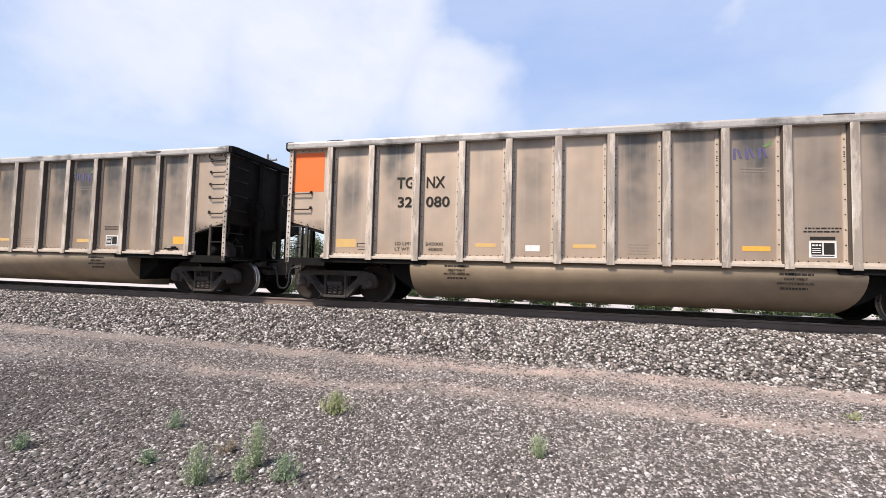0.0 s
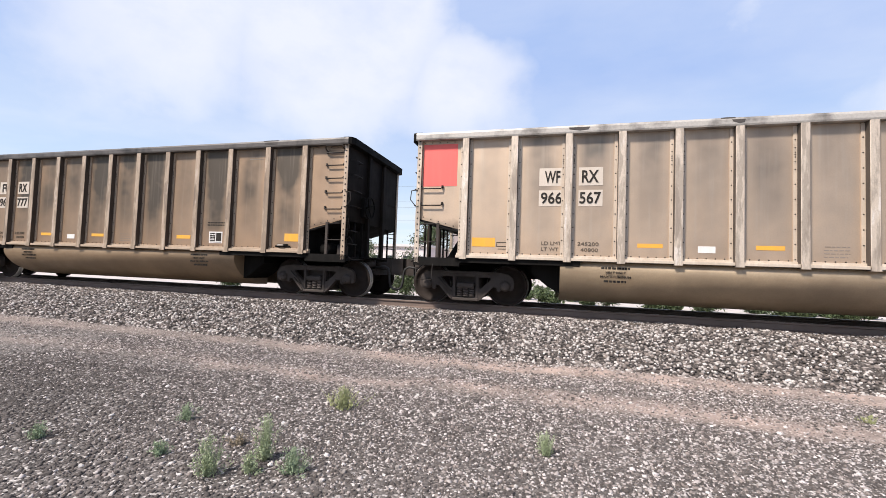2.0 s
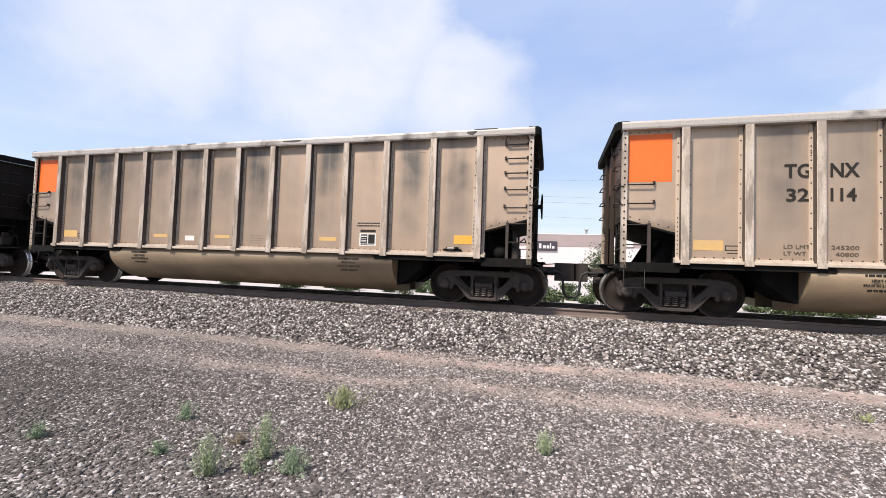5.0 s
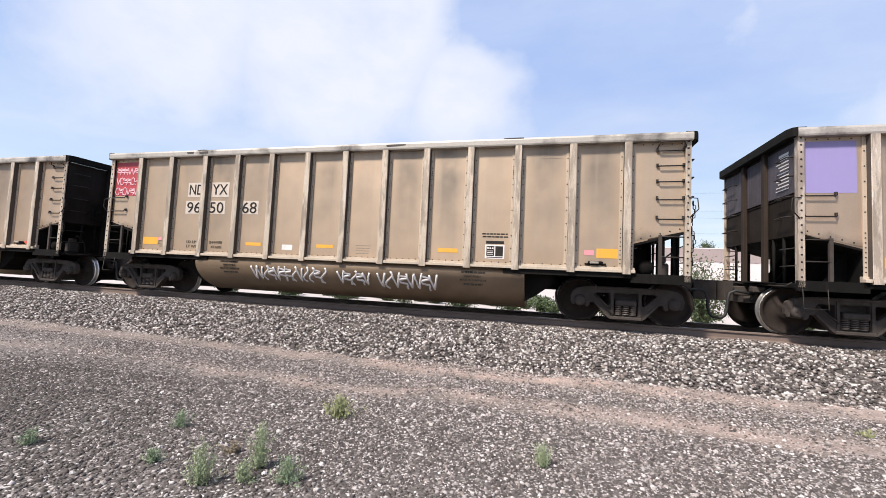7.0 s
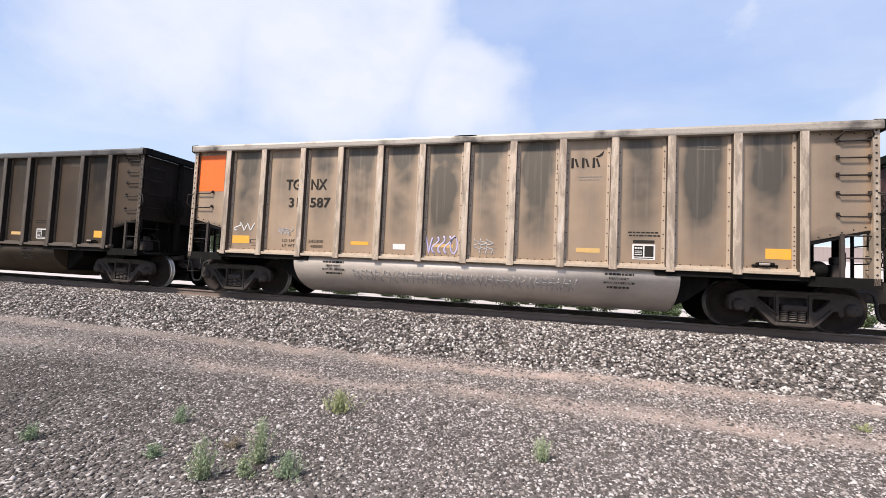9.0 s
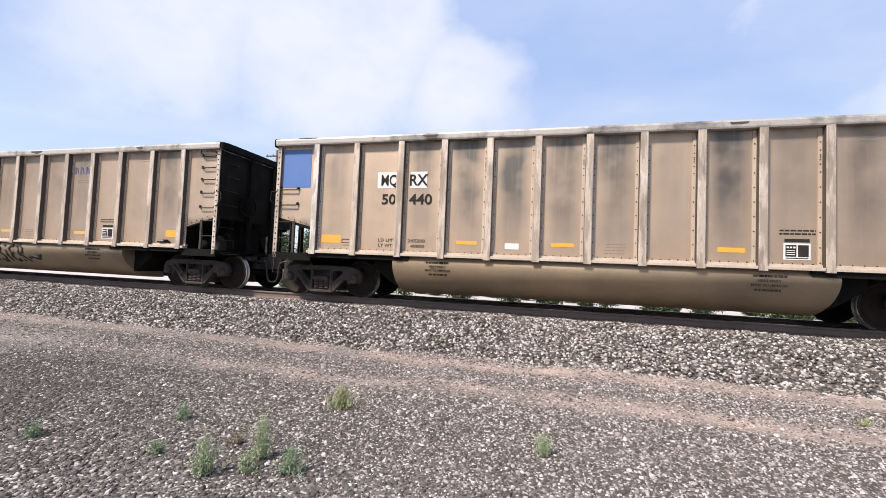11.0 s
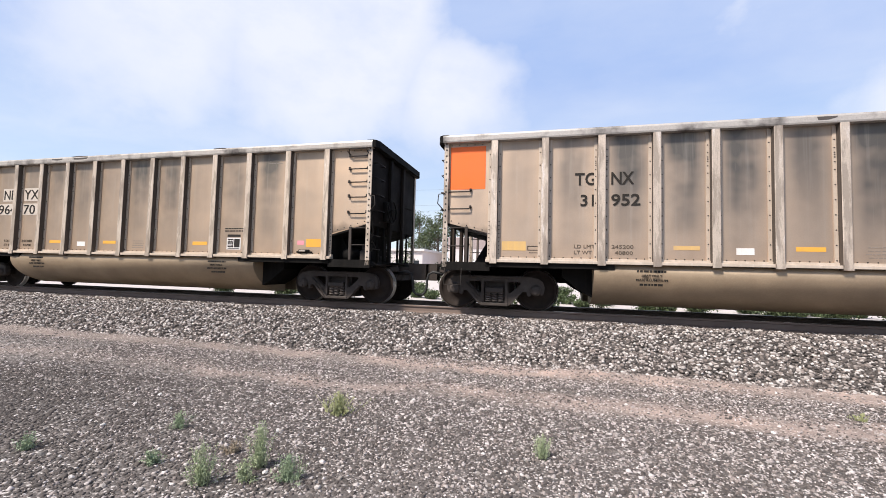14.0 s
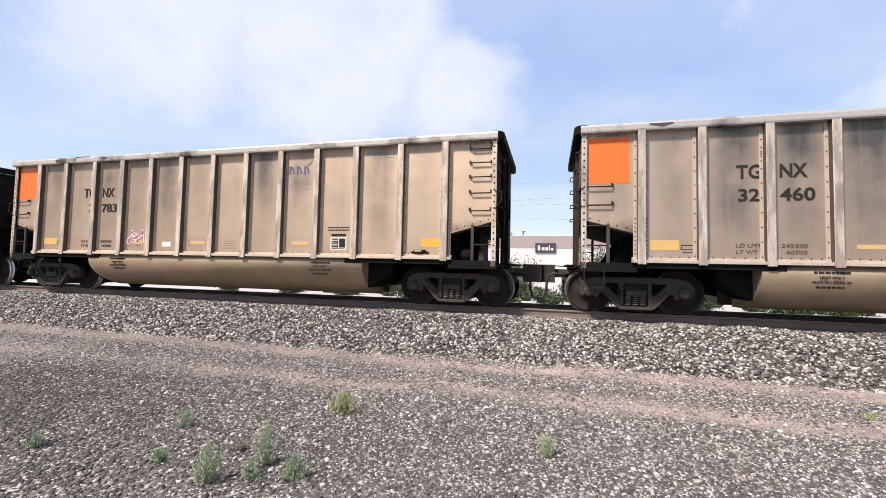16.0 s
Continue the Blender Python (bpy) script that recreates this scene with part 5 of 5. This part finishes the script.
    if i == 9:  # its data plate sits one bay further back
        for ob in (dp, *[o for o in car.children if o.name.startswith("data_header")]):
            ob.matrix_basis = Matrix.Translation((-1.0, 0, 0))
        flat_on(car, "tag", 6.02, 6.26, 1.25, 1.33, WHITE)
    # print on the tub
    for u0, u1 in ((9.42, 9.97), (3.24, 3.76)):
        c = (u0 + u1) / 2
        for z, wd in ((0.905, 0.54), (0.645, 0.42)):
            yy = min(tub_y(z), tub_y(z + 0.045)) - 0.004
            bars(car, "tub_print", c - wd / 2, c + wd / 2, (z,), 0.042, INK, yy, 0.05)
        for text, z, wd in (("HEAT ONLY", 0.82, 0.36), ("MAX ALUMINUM", 0.735, 0.56)):
            words(car, text, c - wd / 2, z, 0.046, INK, min(tub_y(z), tub_y(z + 0.046)) - 0.007, 0.001, wd, "tub_lettering")
    # sprayed writing
    if i == 1:
        scribble(car, 0.72, 1.28, 1.62, 1.80, SPRAYS["grey"], 3, 4, 0.008)
        scribble(car, 2.85, 3.4, 1.75, 1.98, SPRAYS["cream"], 4, 4, 0.009)
    if i == 8:
        for n_ in range(3):
            scribble(car, -0.5, 0.27, 2.62 + 0.28 * n_, 2.84 + 0.28 * n_, SPRAYS["pink"], 8 + n_, 6, 0.015, 0.090, label="pale sprayed writing")
        tub_scribble(car, 4.15, 6.2, 0.50, 0.88, SPRAYS["white"], 21, 13, 0.025)
        tub_scribble(car, 6.5, 7.3, 0.50, 0.84, SPRAYS["white"], 22, 5, 0.025)
        tub_scribble(car, 7.5, 8.9, 0.46, 0.86, SPRAYS["white"], 23, 8, 0.025)
    if i == 9:
        scribble(car, 1.72, 2.45, 1.2, 1.75, SPRAYS["cream"], 31, 5, 0.013)
    if i == 10:
        scribble(car, 5.72, 6.42, 1.20, 1.60, SPRAYS["lilac"], 41, 5, 0.02)
        scribble(car, 6.8, 7.2, 1.22, 1.58, SPRAYS["grey"], 42, 3, 0.012)
        scribble(car, 0.66, 1.24, 1.60, 1.82, SPRAYS["white"], 45, 3, 0.016)
        scribble(car, 1.95, 2.35, 1.52, 1.72, SPRAYS["grey"], 43, 4, 0.012)
        tub_scribble(car, 4.0, 8.9, 0.52, 0.80, SPRAYS["grey"], 44, 44, 0.010)
    if i == 13:
        for n_, (z0, z1) in enumerate(((3.16, 3.5), (2.86, 3.2), (2.6, 2.9))):
            scribble(car, -0.5 + 0.06 * n_, 0.26, z0, z1, SPRAYS["blue"], 51 + n_, 5, 0.026, 0.0905, wild=1.4)
            scribble(car, -0.5, 0.20, z0 + 0.02, z1, SPRAYS["lilac"], 151 + n_, 5, 0.016, 0.0885, wild=1.4)
        scribble(car, 0.10, 0.36, 2.42, 2.62, SPRAYS["blue"], 57, 3, 0.035, 0.0905)
        scribble(car, 0.22, 0.44, 3.02, 3.16, SPRAYS["blue"], 58, 2, 0.03, 0.0905)
        spray_word(car, "FREIBIER", 4.45, 0.48, 2.60, 0.48, SPRAYS["black"], 0.052)
    if i == 14:
        scribble(car, 0.68, 1.24, 1.45, 1.80, SPRAYS["white"], 61, 4, 0.02)
        scribble(car, 4.78, 5.42, 1.42, 1.72, SPRAYS["pink"], 62, 5, 0.018)
        scribble(car, 8.78, 9.30, 1.46, 1.70, SPRAYS["white"], 63, 4, 0.014)
        scribble(car, 10.72, 11.50, 1.22, 1.66, SPRAYS["blue"], 64, 5, 0.018)
    if i == 18:
        scribble(car, 3.75, 4.45, 1.28, 1.72, SPRAYS["pink"], 71, 4, 0.03)
    if i == 15:
        scribble(car, 11.0, 11.6, 1.2, 1.6, SPRAYS["white"], 72, 5, 0.02)


proto = build_gondola()
cars = [proto] + [copy_thing(proto, Matrix()) for _ in CARS[1:]]
NOTES = {3: "sooty brown aluminium coal gondola with a yellow panel", 11: "black-painted coal gondola car with dark posts", 8: "tan aluminium coal gondola with a crimson panel and sprayed tub", 9: "beige coal gondola with upright yellow strips and red panel", 10: "sooty streaked coal gondola with a silvery sprayed tub", 12: "grey-beige coal gondola with a blue panel", 13: "grey-beige coal gondola with sprayed panel and tub", 7: "dusty beige coal gondola with a lavender panel", 16: "dusty beige coal gondola with a lavender panel", 2: "dusty grey-beige coal gondola with a coral red panel"}
for i, (car, spec) in enumerate(zip(cars, CARS)):
    tagged(car, NOTES.get(i, "dusty beige aluminium coal gondola with an orange panel"))
    dress(car, i, spec)

# ---- beyond the track ----
BY = 62.0


def build_warehouse():
    b = thing("warehouse", "long white block warehouse with a taupe upper band", "building", m=pose(0, BY, -0.6))
    part("wall", box(B(), -16, 46, 0, 24, 0, 5.2), WALLW, b)
    bm = B()
    box(bm, -16, 46, -0.06, 0.3, 5.2, 7.15)
    for k in range(124):
        box(bm, -15.9 + 0.5 * k, -15.84 + 0.5 * k, -0.085, -0.06, 5.2, 7.15)
    part("upper_band", bm, WALLB, b, "taupe ribbed metal band")
    part("roof", box(B(), -16.1, 46.1, -0.1, 24.1, 7.15, 7.3), TRIMW, b)
    s = part("sign", box(B(), -1.6, 1.7, -0.22, -0.085, 4.4, 6.0), DARKSIGN, b, "dark sign board with pale marks")
    bm = B()
    for k, (x0, x1, z0, z1) in enumerate(((-1.2, -0.8, 4.8, 5.6), (-0.55, -0.1, 4.8, 5.3), (0.05, 0.5, 4.8, 5.3), (0.6, 0.75, 4.8, 5.7), (0.9, 1.3, 4.8, 5.2))):
        box(bm, x0, x1, -0.25, -0.22, z0, z1)
    part("sign_mark", bm, WALLW, s)
    for x in (-9.0, -0.6, 13.5, 24.0, 35.0):
        d = part("door", box(B(), x, x + 1.7, -0.05, 0.02, 0, 2.3), DOORM, b)
    for x in (-14.0, -12.0, -5.5, 5.0, 19.0, 29.0):
        wd = part("window", box(B(), x, x + 1.5, -0.04, 0.02, 1.2, 2.6), TRIMW, b)
        part("pane", box(B(), x + 0.1, x + 1.4, -0.05, -0.04, 1.3, 2.5), GLASS, wd)
    part("fascia_panel", box(B(), 10.4, 13.3, -0.25, -0.085, 5.35, 6.65), TRIMW, b, "white panel with yellow stripes")
    bm = B()
    for z in (5.75, 6.0, 6.25):
        box(bm, 10.7, 12.2, -0.27, -0.25, z, z + 0.14)
    part("fascia_stripe", bm, YELLOW, b)
    for x in (-3.8, 6.5, 17.0):
        v = part("roof_vent", tube(B(), [(x, 3, 7.3), (x, 3, 8.2)], 0.16, 8), STEEL, b)
        part("vent_cap", tube(B(), [(x, 3, 8.2), (x, 3, 8.3)], 0.4, 8), STEEL, b)
    bm = B()
    for x in (-13.0, -11.6, -10.4):
        box(bm, x, x + 1.0, 6, 8, 7.3, 8.3, 0.05)
    part("roof_unit", bm, STEEL, b)
    return b


build_warehouse()


def build_shed():
    b = thing("low_building", "low white flat-roofed building with dark windows", "building", m=pose(0, 55, -0.6))
    part("wall", box(B(), -36, -18.5, 0, 14, 0, 4.4), WALLW, b)
    part("roof", box(B(), -36.4, -18.1, -0.4, 14.4, 4.4, 4.75), TRIMW, b)
    for x in (-34, -31.2, -28.4, -25.6, -22.8, -20.6):
        wd = part("window", box(B(), x, x + 1.7, -0.05, 0.02, 1.3, 3.0), TRIMW, b)
        part("pane", box(B(), x + 0.12, x + 1.58, -0.07, -0.05, 1.42, 2.88), GLASS, wd)
    return b


build_shed()


def utility_pole(x, y, top, arm, label):
    p = thing("utility_pole", label, "utility pole", m=pose(x, y, -0.62))
    part("pole", tube(B(), [(0, 0, 0), (0, 0, (top + 0.62) / 2), (0.03, 0, top + 0.62)], 0.17, 10, 0.11), WOOD, p)
    if arm:
        part("crossarm", box(B(), -arm / 2, arm / 2, -0.16, -0.05, top - 0.1, top + 0.03, 0.01), WOOD, p)
        for k in range(4):
            xx = -arm / 2 + 0.12 + (arm - 0.24) * k / 3
            part("insulator", tube(B(), [(xx, -0.1, top + 0.03), (xx, -0.1, top + 0.12), (xx, -0.1, top + 0.2)], 0.05, 8), STEEL, p)
        part("brace", tube(B(), [(-arm * 0.3, -0.12, top - 0.08), (0, -0.14, top - 0.6), (arm * 0.3, -0.12, top - 0.08)], 0.02), STEEL, p)
    return p


utility_pole(-27.0, 28.0, 12.2, 2.4, "tall weathered wooden utility pole with crossarm")
utility_pole(-7.1, 40.0, 8.8, 0, "plain weathered wooden pole before the warehouse")
utility_pole(16.6, 45.0, 7.6, 0, "thin wooden pole before the warehouse")
for z, y in ((8.5, 40.0), (7.4, 44.8), (13.6, 52.0), (11.2, 52.0)):
    pts = [(x, y, z - 0.5 + 0.5 * ((x % 40 - 20) / 20) ** 2) for x in range(-120, 121, 5)]
    tagged(part("overhead_wire", tube(B(), pts, 0.009, 4), WIRE, None), "thin dark overhead cable strung between poles", "cable", "overhead cables", "structure")


def leaves(bm, centre, spread, n, size, rs, upright=0.0):
    """Loose small leaves round a place."""
    for _ in range(n):
        p = Vector((rs.gauss(0, spread[0]), rs.gauss(0, spread[1]), rs.gauss(0, spread[2]))) + Vector(centre)
        a = Vector((rs.uniform(-1, 1), rs.uniform(-1, 1), rs.uniform(-1, 1) + upright)).normalized()
        b = a.orthogonal().normalized()
        b = Matrix.Rotation(rs.uniform(0, 6.3), 3, a) @ b
        s = size * rs.uniform(0.6, 1.3)
        vs = [bm.verts.new(p + d) for d in (-a * s, b * s * 0.4, a * s, -b * s * 0.4)]
        bm.faces.new(vs)


def tree(x, y, h, seed, label, dense=1.0):
    rs = random.Random(seed)
    t = thing("tree", label, "tree", m=pose(x, y, -0.62))
    bm, crown = B(), B()
    tube(bm, [(0, 0, 0), (0.1, 0.1, h * 0.25), (-0.1, 0.1, h * 0.5), (0.1, 0, h * 0.85)], h * 0.022, 8, h * 0.006)
    for k in range(16):
        z = h * rs.uniform(0.3 / dense**1.5, 0.85)
        a = rs.uniform(0, 6.3)
        r = h * 0.26 * math.sin(math.pi * (0.25 + 0.75 * (z / h))) * rs.uniform(0.6, 1.2)
        e = (r * math.cos(a), r * math.sin(a), z + h * rs.uniform(0.05, 0.16))
        tube(bm, [(0, 0, z), (e[0] * 0.5, e[1] * 0.5, z + h * 0.05), e], h * 0.008, 5, h * 0.002)
        for j in range(4):
            q = tuple(c * rs.uniform(0.6, 1.05) if n_ < 2 else c + rs.uniform(-0.05, 0.05) * h for n_, c in enumerate(e))
            leaves(crown, q, (h * 0.05 * dense, h * 0.05 * dense, h * 0.04 * dense), int(60 * dense), h * 0.016 * dense**0.5, rs)
    part("trunk", bm, BARK, t)
    part("crown", crown, TREELEAF, t)
    return t


for k, (x, y, h) in enumerate(((-21.5, 76, 15.5), (-16.5, 78, 13.5), (-27.0, 80, 14.0), (-9.5, 88, 10.6), (-11.5, 90, 10.0), (34, 92, 11.0))):
    tree(x, y, h, 100 + k, "tall loose-crowned dark green tree behind the buildings")


for k, (x, y, h) in enumerate(((-23.5, 42, 4.6), (-26.5, 44, 5.6), (-30.0, 42, 4.8), (-33.0, 45, 6.0), (-36.5, 42, 5.2), (-40.0, 44, 5.8), (-44.5, 43, 5.0), (-49.0, 45, 6.2))):
    tree(x, y, h, 140 + k, "small bushy dark green tree before the low building", 2.2)


def bush(x, y, h, wd, seed, mat, label):
    rs = random.Random(seed)
    t = thing("bush", label, "bush", "weeds beyond the track", m=pose(x, y, ground_z(x, y) - 0.02))
    st, cr = B(), B()
    for k in range(14):
        a, r = rs.uniform(0, 6.3), wd * rs.uniform(0.1, 0.55)
        e = (r * math.cos(a), r * math.sin(a), h * rs.uniform(0.55, 1.0))
        tube(st, [(0, 0, 0), (e[0] * 0.5, e[1] * 0.5, e[2] * 0.5), e], 0.012, 4, 0.004)
        for f in (0.3, 0.55, 0.8, 1.0):
            leaves(cr, (e[0] * f, e[1] * f, e[2] * f), (wd * 0.11, wd * 0.11, h * 0.09), 90 if h > 1.1 else 34, 0.05 if h > 1.1 else 0.06, rs, 0.6)
    tagged(part("stem", st, BARK, t), kind="stuff")
    tagged(part("foliage", cr, mat, t), kind="stuff")
    return t


rb = random.Random(5)
SPOTS = [(6.2, 8.0, 2.4, 1.7), (2.9, 8.2, 2.25, 1.4), (-0.6, 7.6, 1.9, 1.6), (-2.6, 7.2, 1.7, 1.7), (-5.3, 8.4, 2.1, 1.4), (8.4, 7.6, 1.2, 1.5), (0.9, 7.0, 0.8, 1.0), (-8.0, 8.0, 1.2, 1.6), (-11.0, 8.3, 1.0, 1.5), (-14.5, 8.5, 1.2, 1.4), (4.5, 7.0, 0.9, 1.4), (10.5, 8.4, 1.4, 1.6)]
for k, (x, y, h, wd) in enumerate(SPOTS):
    bush(x, y, h, wd, 300 + k, BUSH, "leafy green weed bush on the pale lot" if h > 1.4 else "low scrubby green weed beyond the track")
for k in range(34):
    bush(-26 + 1.15 * k + rb.uniform(-0.5, 0.5), rb.uniform(13.0, 16.5), rb.uniform(0.55, 1.0), rb.uniform(0.9, 1.5), 500 + k, BUSH, "low dense green bush at the edge of the pale lot")
for k in range(26):
    bush(-13 + 1.05 * k + rb.uniform(-0.4, 0.4), rb.uniform(9.5, 12.5), rb.uniform(0.25, 0.5), rb.uniform(0.5, 1.0), 400 + k, BUSH, "small green weed clump on the pale lot")


# ---- weeds in the gravel ----
def weed(x, y, h, wd, stems, seed, mat, label, leafy=True):
    """A clump of thin stems with narrow leaves, open and feathery."""
    stems = int(stems * 1.5)
    rs = random.Random(seed)
    t = thing("weed", label, "weed", "weeds in the gravel", m=pose(x, y, ground_z(x, y) - 0.005))
    bm = B()
    for k in range(stems):
        a, r = rs.uniform(0, 6.3), wd * abs(rs.gauss(0, 0.55))
        hh = h * rs.uniform(0.3, 1.0) * (1.05 - 0.25 * min(1, r / wd))
        base = Vector((0.45 * r * math.cos(a), 0.45 * r * math.sin(a), 0))
        tip = Vector((r * math.cos(a), r * math.sin(a), hh))
        midp = (base + tip) / 2 + Vector((0, 0, hh * 0.12))
        tube(bm, [base, midp, tip], 0.0018, 3, 0.0006)
        for j in range(14 if leafy else 4):
            f = rs.uniform(0.1, 1.0)
            p = base.lerp(tip, f) + Vector((0, 0, hh * 0.2 * f * (1 - f)))
            leaves(bm, p, (0.01, 0.01, 0.008), 2, 0.0085 if leafy else 0.014, rs, 0.9 if leafy else 2.5)
    tagged(part("foliage", bm, mat, t), kind="stuff")
    return t


weed(-1.29, -4.48, 0.26, 0.22, 80, 1, WEEDS["grass"], "tuft of yellow-green grass in the gravel", False)
weed(-1.51, -6.08, 0.34, 0.13, 46, 2, WEED, "upright grey-green weed in the gravel")
weed(-1.28, -5.75, 0.37, 0.12, 50, 3, WEED, "tall upright green weed in the gravel")
weed(-0.96, -5.86, 0.22, 0.13, 40, 4, WEEDS["bluish"], "low bluish-green weed in the gravel")
weed(0.85, -4.94, 0.22, 0.10, 34, 5, WEED, "single small green weed in the gravel")
weed(-2.53, -5.29, 0.18, 0.12, 26, 6, WEEDS["bluish"], "small bluish-green weed in the gravel")
weed(-3.32, -6.04, 0.15, 0.10, 24, 7, WEEDS["bluish"], "small bluish-green weed in the gravel")
weed(-2.11, -5.95, 0.13, 0.07, 26, 8, WEEDS["bluish"], "tiny dense green weed in the gravel")
weed(-1.26, -5.96, 0.17, 0.12, 24, 9, WEED, "thin pale weed in the gravel")
weed(-1.66, -5.59, 0.12, 0.12, 20, 10, WEEDS["dry"], "dry brownish weed in the gravel")
weed(4.3, -2.9, 0.10, 0.10, 14, 11, WEEDS["grass"], "sparse yellow-green sprig in the gravel", False)

# single stones near the camera, each a piece of the ground
bm = B()
bmesh.ops.create_icosphere(bm, subdivisions=1, radius=1.0)
for v in bm.verts:
    v.co *= 1 + 0.28 * noise.noise(v.co * 2.3)
    v.co.z *= 0.7


def pebble_build(k, sh):
    r = k.n("ShaderNodeObjectInfo").outputs["Random"]
    c = k.n("ShaderNodeTexCoord").outputs["Object"]
    col = k.ramp(r, [(0.0, (0.16, 0.15, 0.14)), (0.4, (0.30, 0.27, 0.25)), (0.75, (0.50, 0.47, 0.45)), (1.0, (0.70, 0.68, 0.66))])
    nf = k.noise(c, 2.5, 4.0, 0.7)
    k.link(k.mix(k.ramp(nf, [(0.4, 0.0), (0.8, 0.5)]), col, (0.2, 0.17, 0.15)), sh.inputs["Base Color"])
    sh.inputs["Roughness"].default_value = 0.85
    bump(k, sh, nf, 0.3, 0.1)


PEBBLE = material("loose_stone", pebble_build)
pebble = to_mesh("stone", bm, PEBBLE)
rp = random.Random(77)
for k in range(300):
    x, y = rp.uniform(-4.5, 4.5), rp.uniform(-6.6, -2.2)
    s = rp.uniform(0.012, 0.026)
    m = pose(x, y, ground_z(x, y) + 0.006, rp.uniform(-40, 40), rp.uniform(-40, 40), rp.uniform(0, 360)) @ Matrix.Diagonal((s * rp.uniform(0.8, 1.4), s, s, 1))
    put("stone", pebble, ground, m)


def motions():
    """The train rolls by at about 17.6 m/s; every wheelset turns with it."""
    run = [
        (0.0, -4.446), (0.5, 4.401), (1.0, 12.901), (1.5, 22.102), (2.0, 30.927), (2.5, 39.532), (3.0, 48.640), (3.5, 57.190), (4.0, 65.999),
        (6.5, 110.173), (7.0, 119.015), (7.5, 127.834), (8.0, 136.675), (8.5, 145.468), (9.0, 154.282),
        (11.5, 198.051), (12.0, 207.112), (12.5, 215.961), (13.0, 224.438), (13.5, 233.545), (14.0, 242.029), (14.5, 250.815), (15.0, 259.887), (15.5, 268.398), (16.0, 277.167),
    ]
    for i, car in enumerate(cars):
        walk(car, [(t, pose(s - i * PITCH, 0, 0)) for t, s in run])

    def at(t):
        for (t0, s0), (t1, s1) in zip(run, run[1:]):
            if t0 <= t <= t1:
                return s0 + (s1 - s0) * (t - t0) / (t1 - t0)

    sets = [w_ for car in cars for w_ in car.children_recursive if w_.name.startswith("wheelset")]
    first = sets[0]
    walk(first, [(f / FPS, pose(0, 0, 0, ry=math.degrees(at(f / FPS) / 0.457) % 360)) for f in range(481)])
    for w_ in sets[1:]:
        w_.rotation_mode = "QUATERNION"
        keys = w_.animation_data_create()
        keys.action = first.animation_data.action
        keys.action_slot = first.animation_data.action_slot


motions()
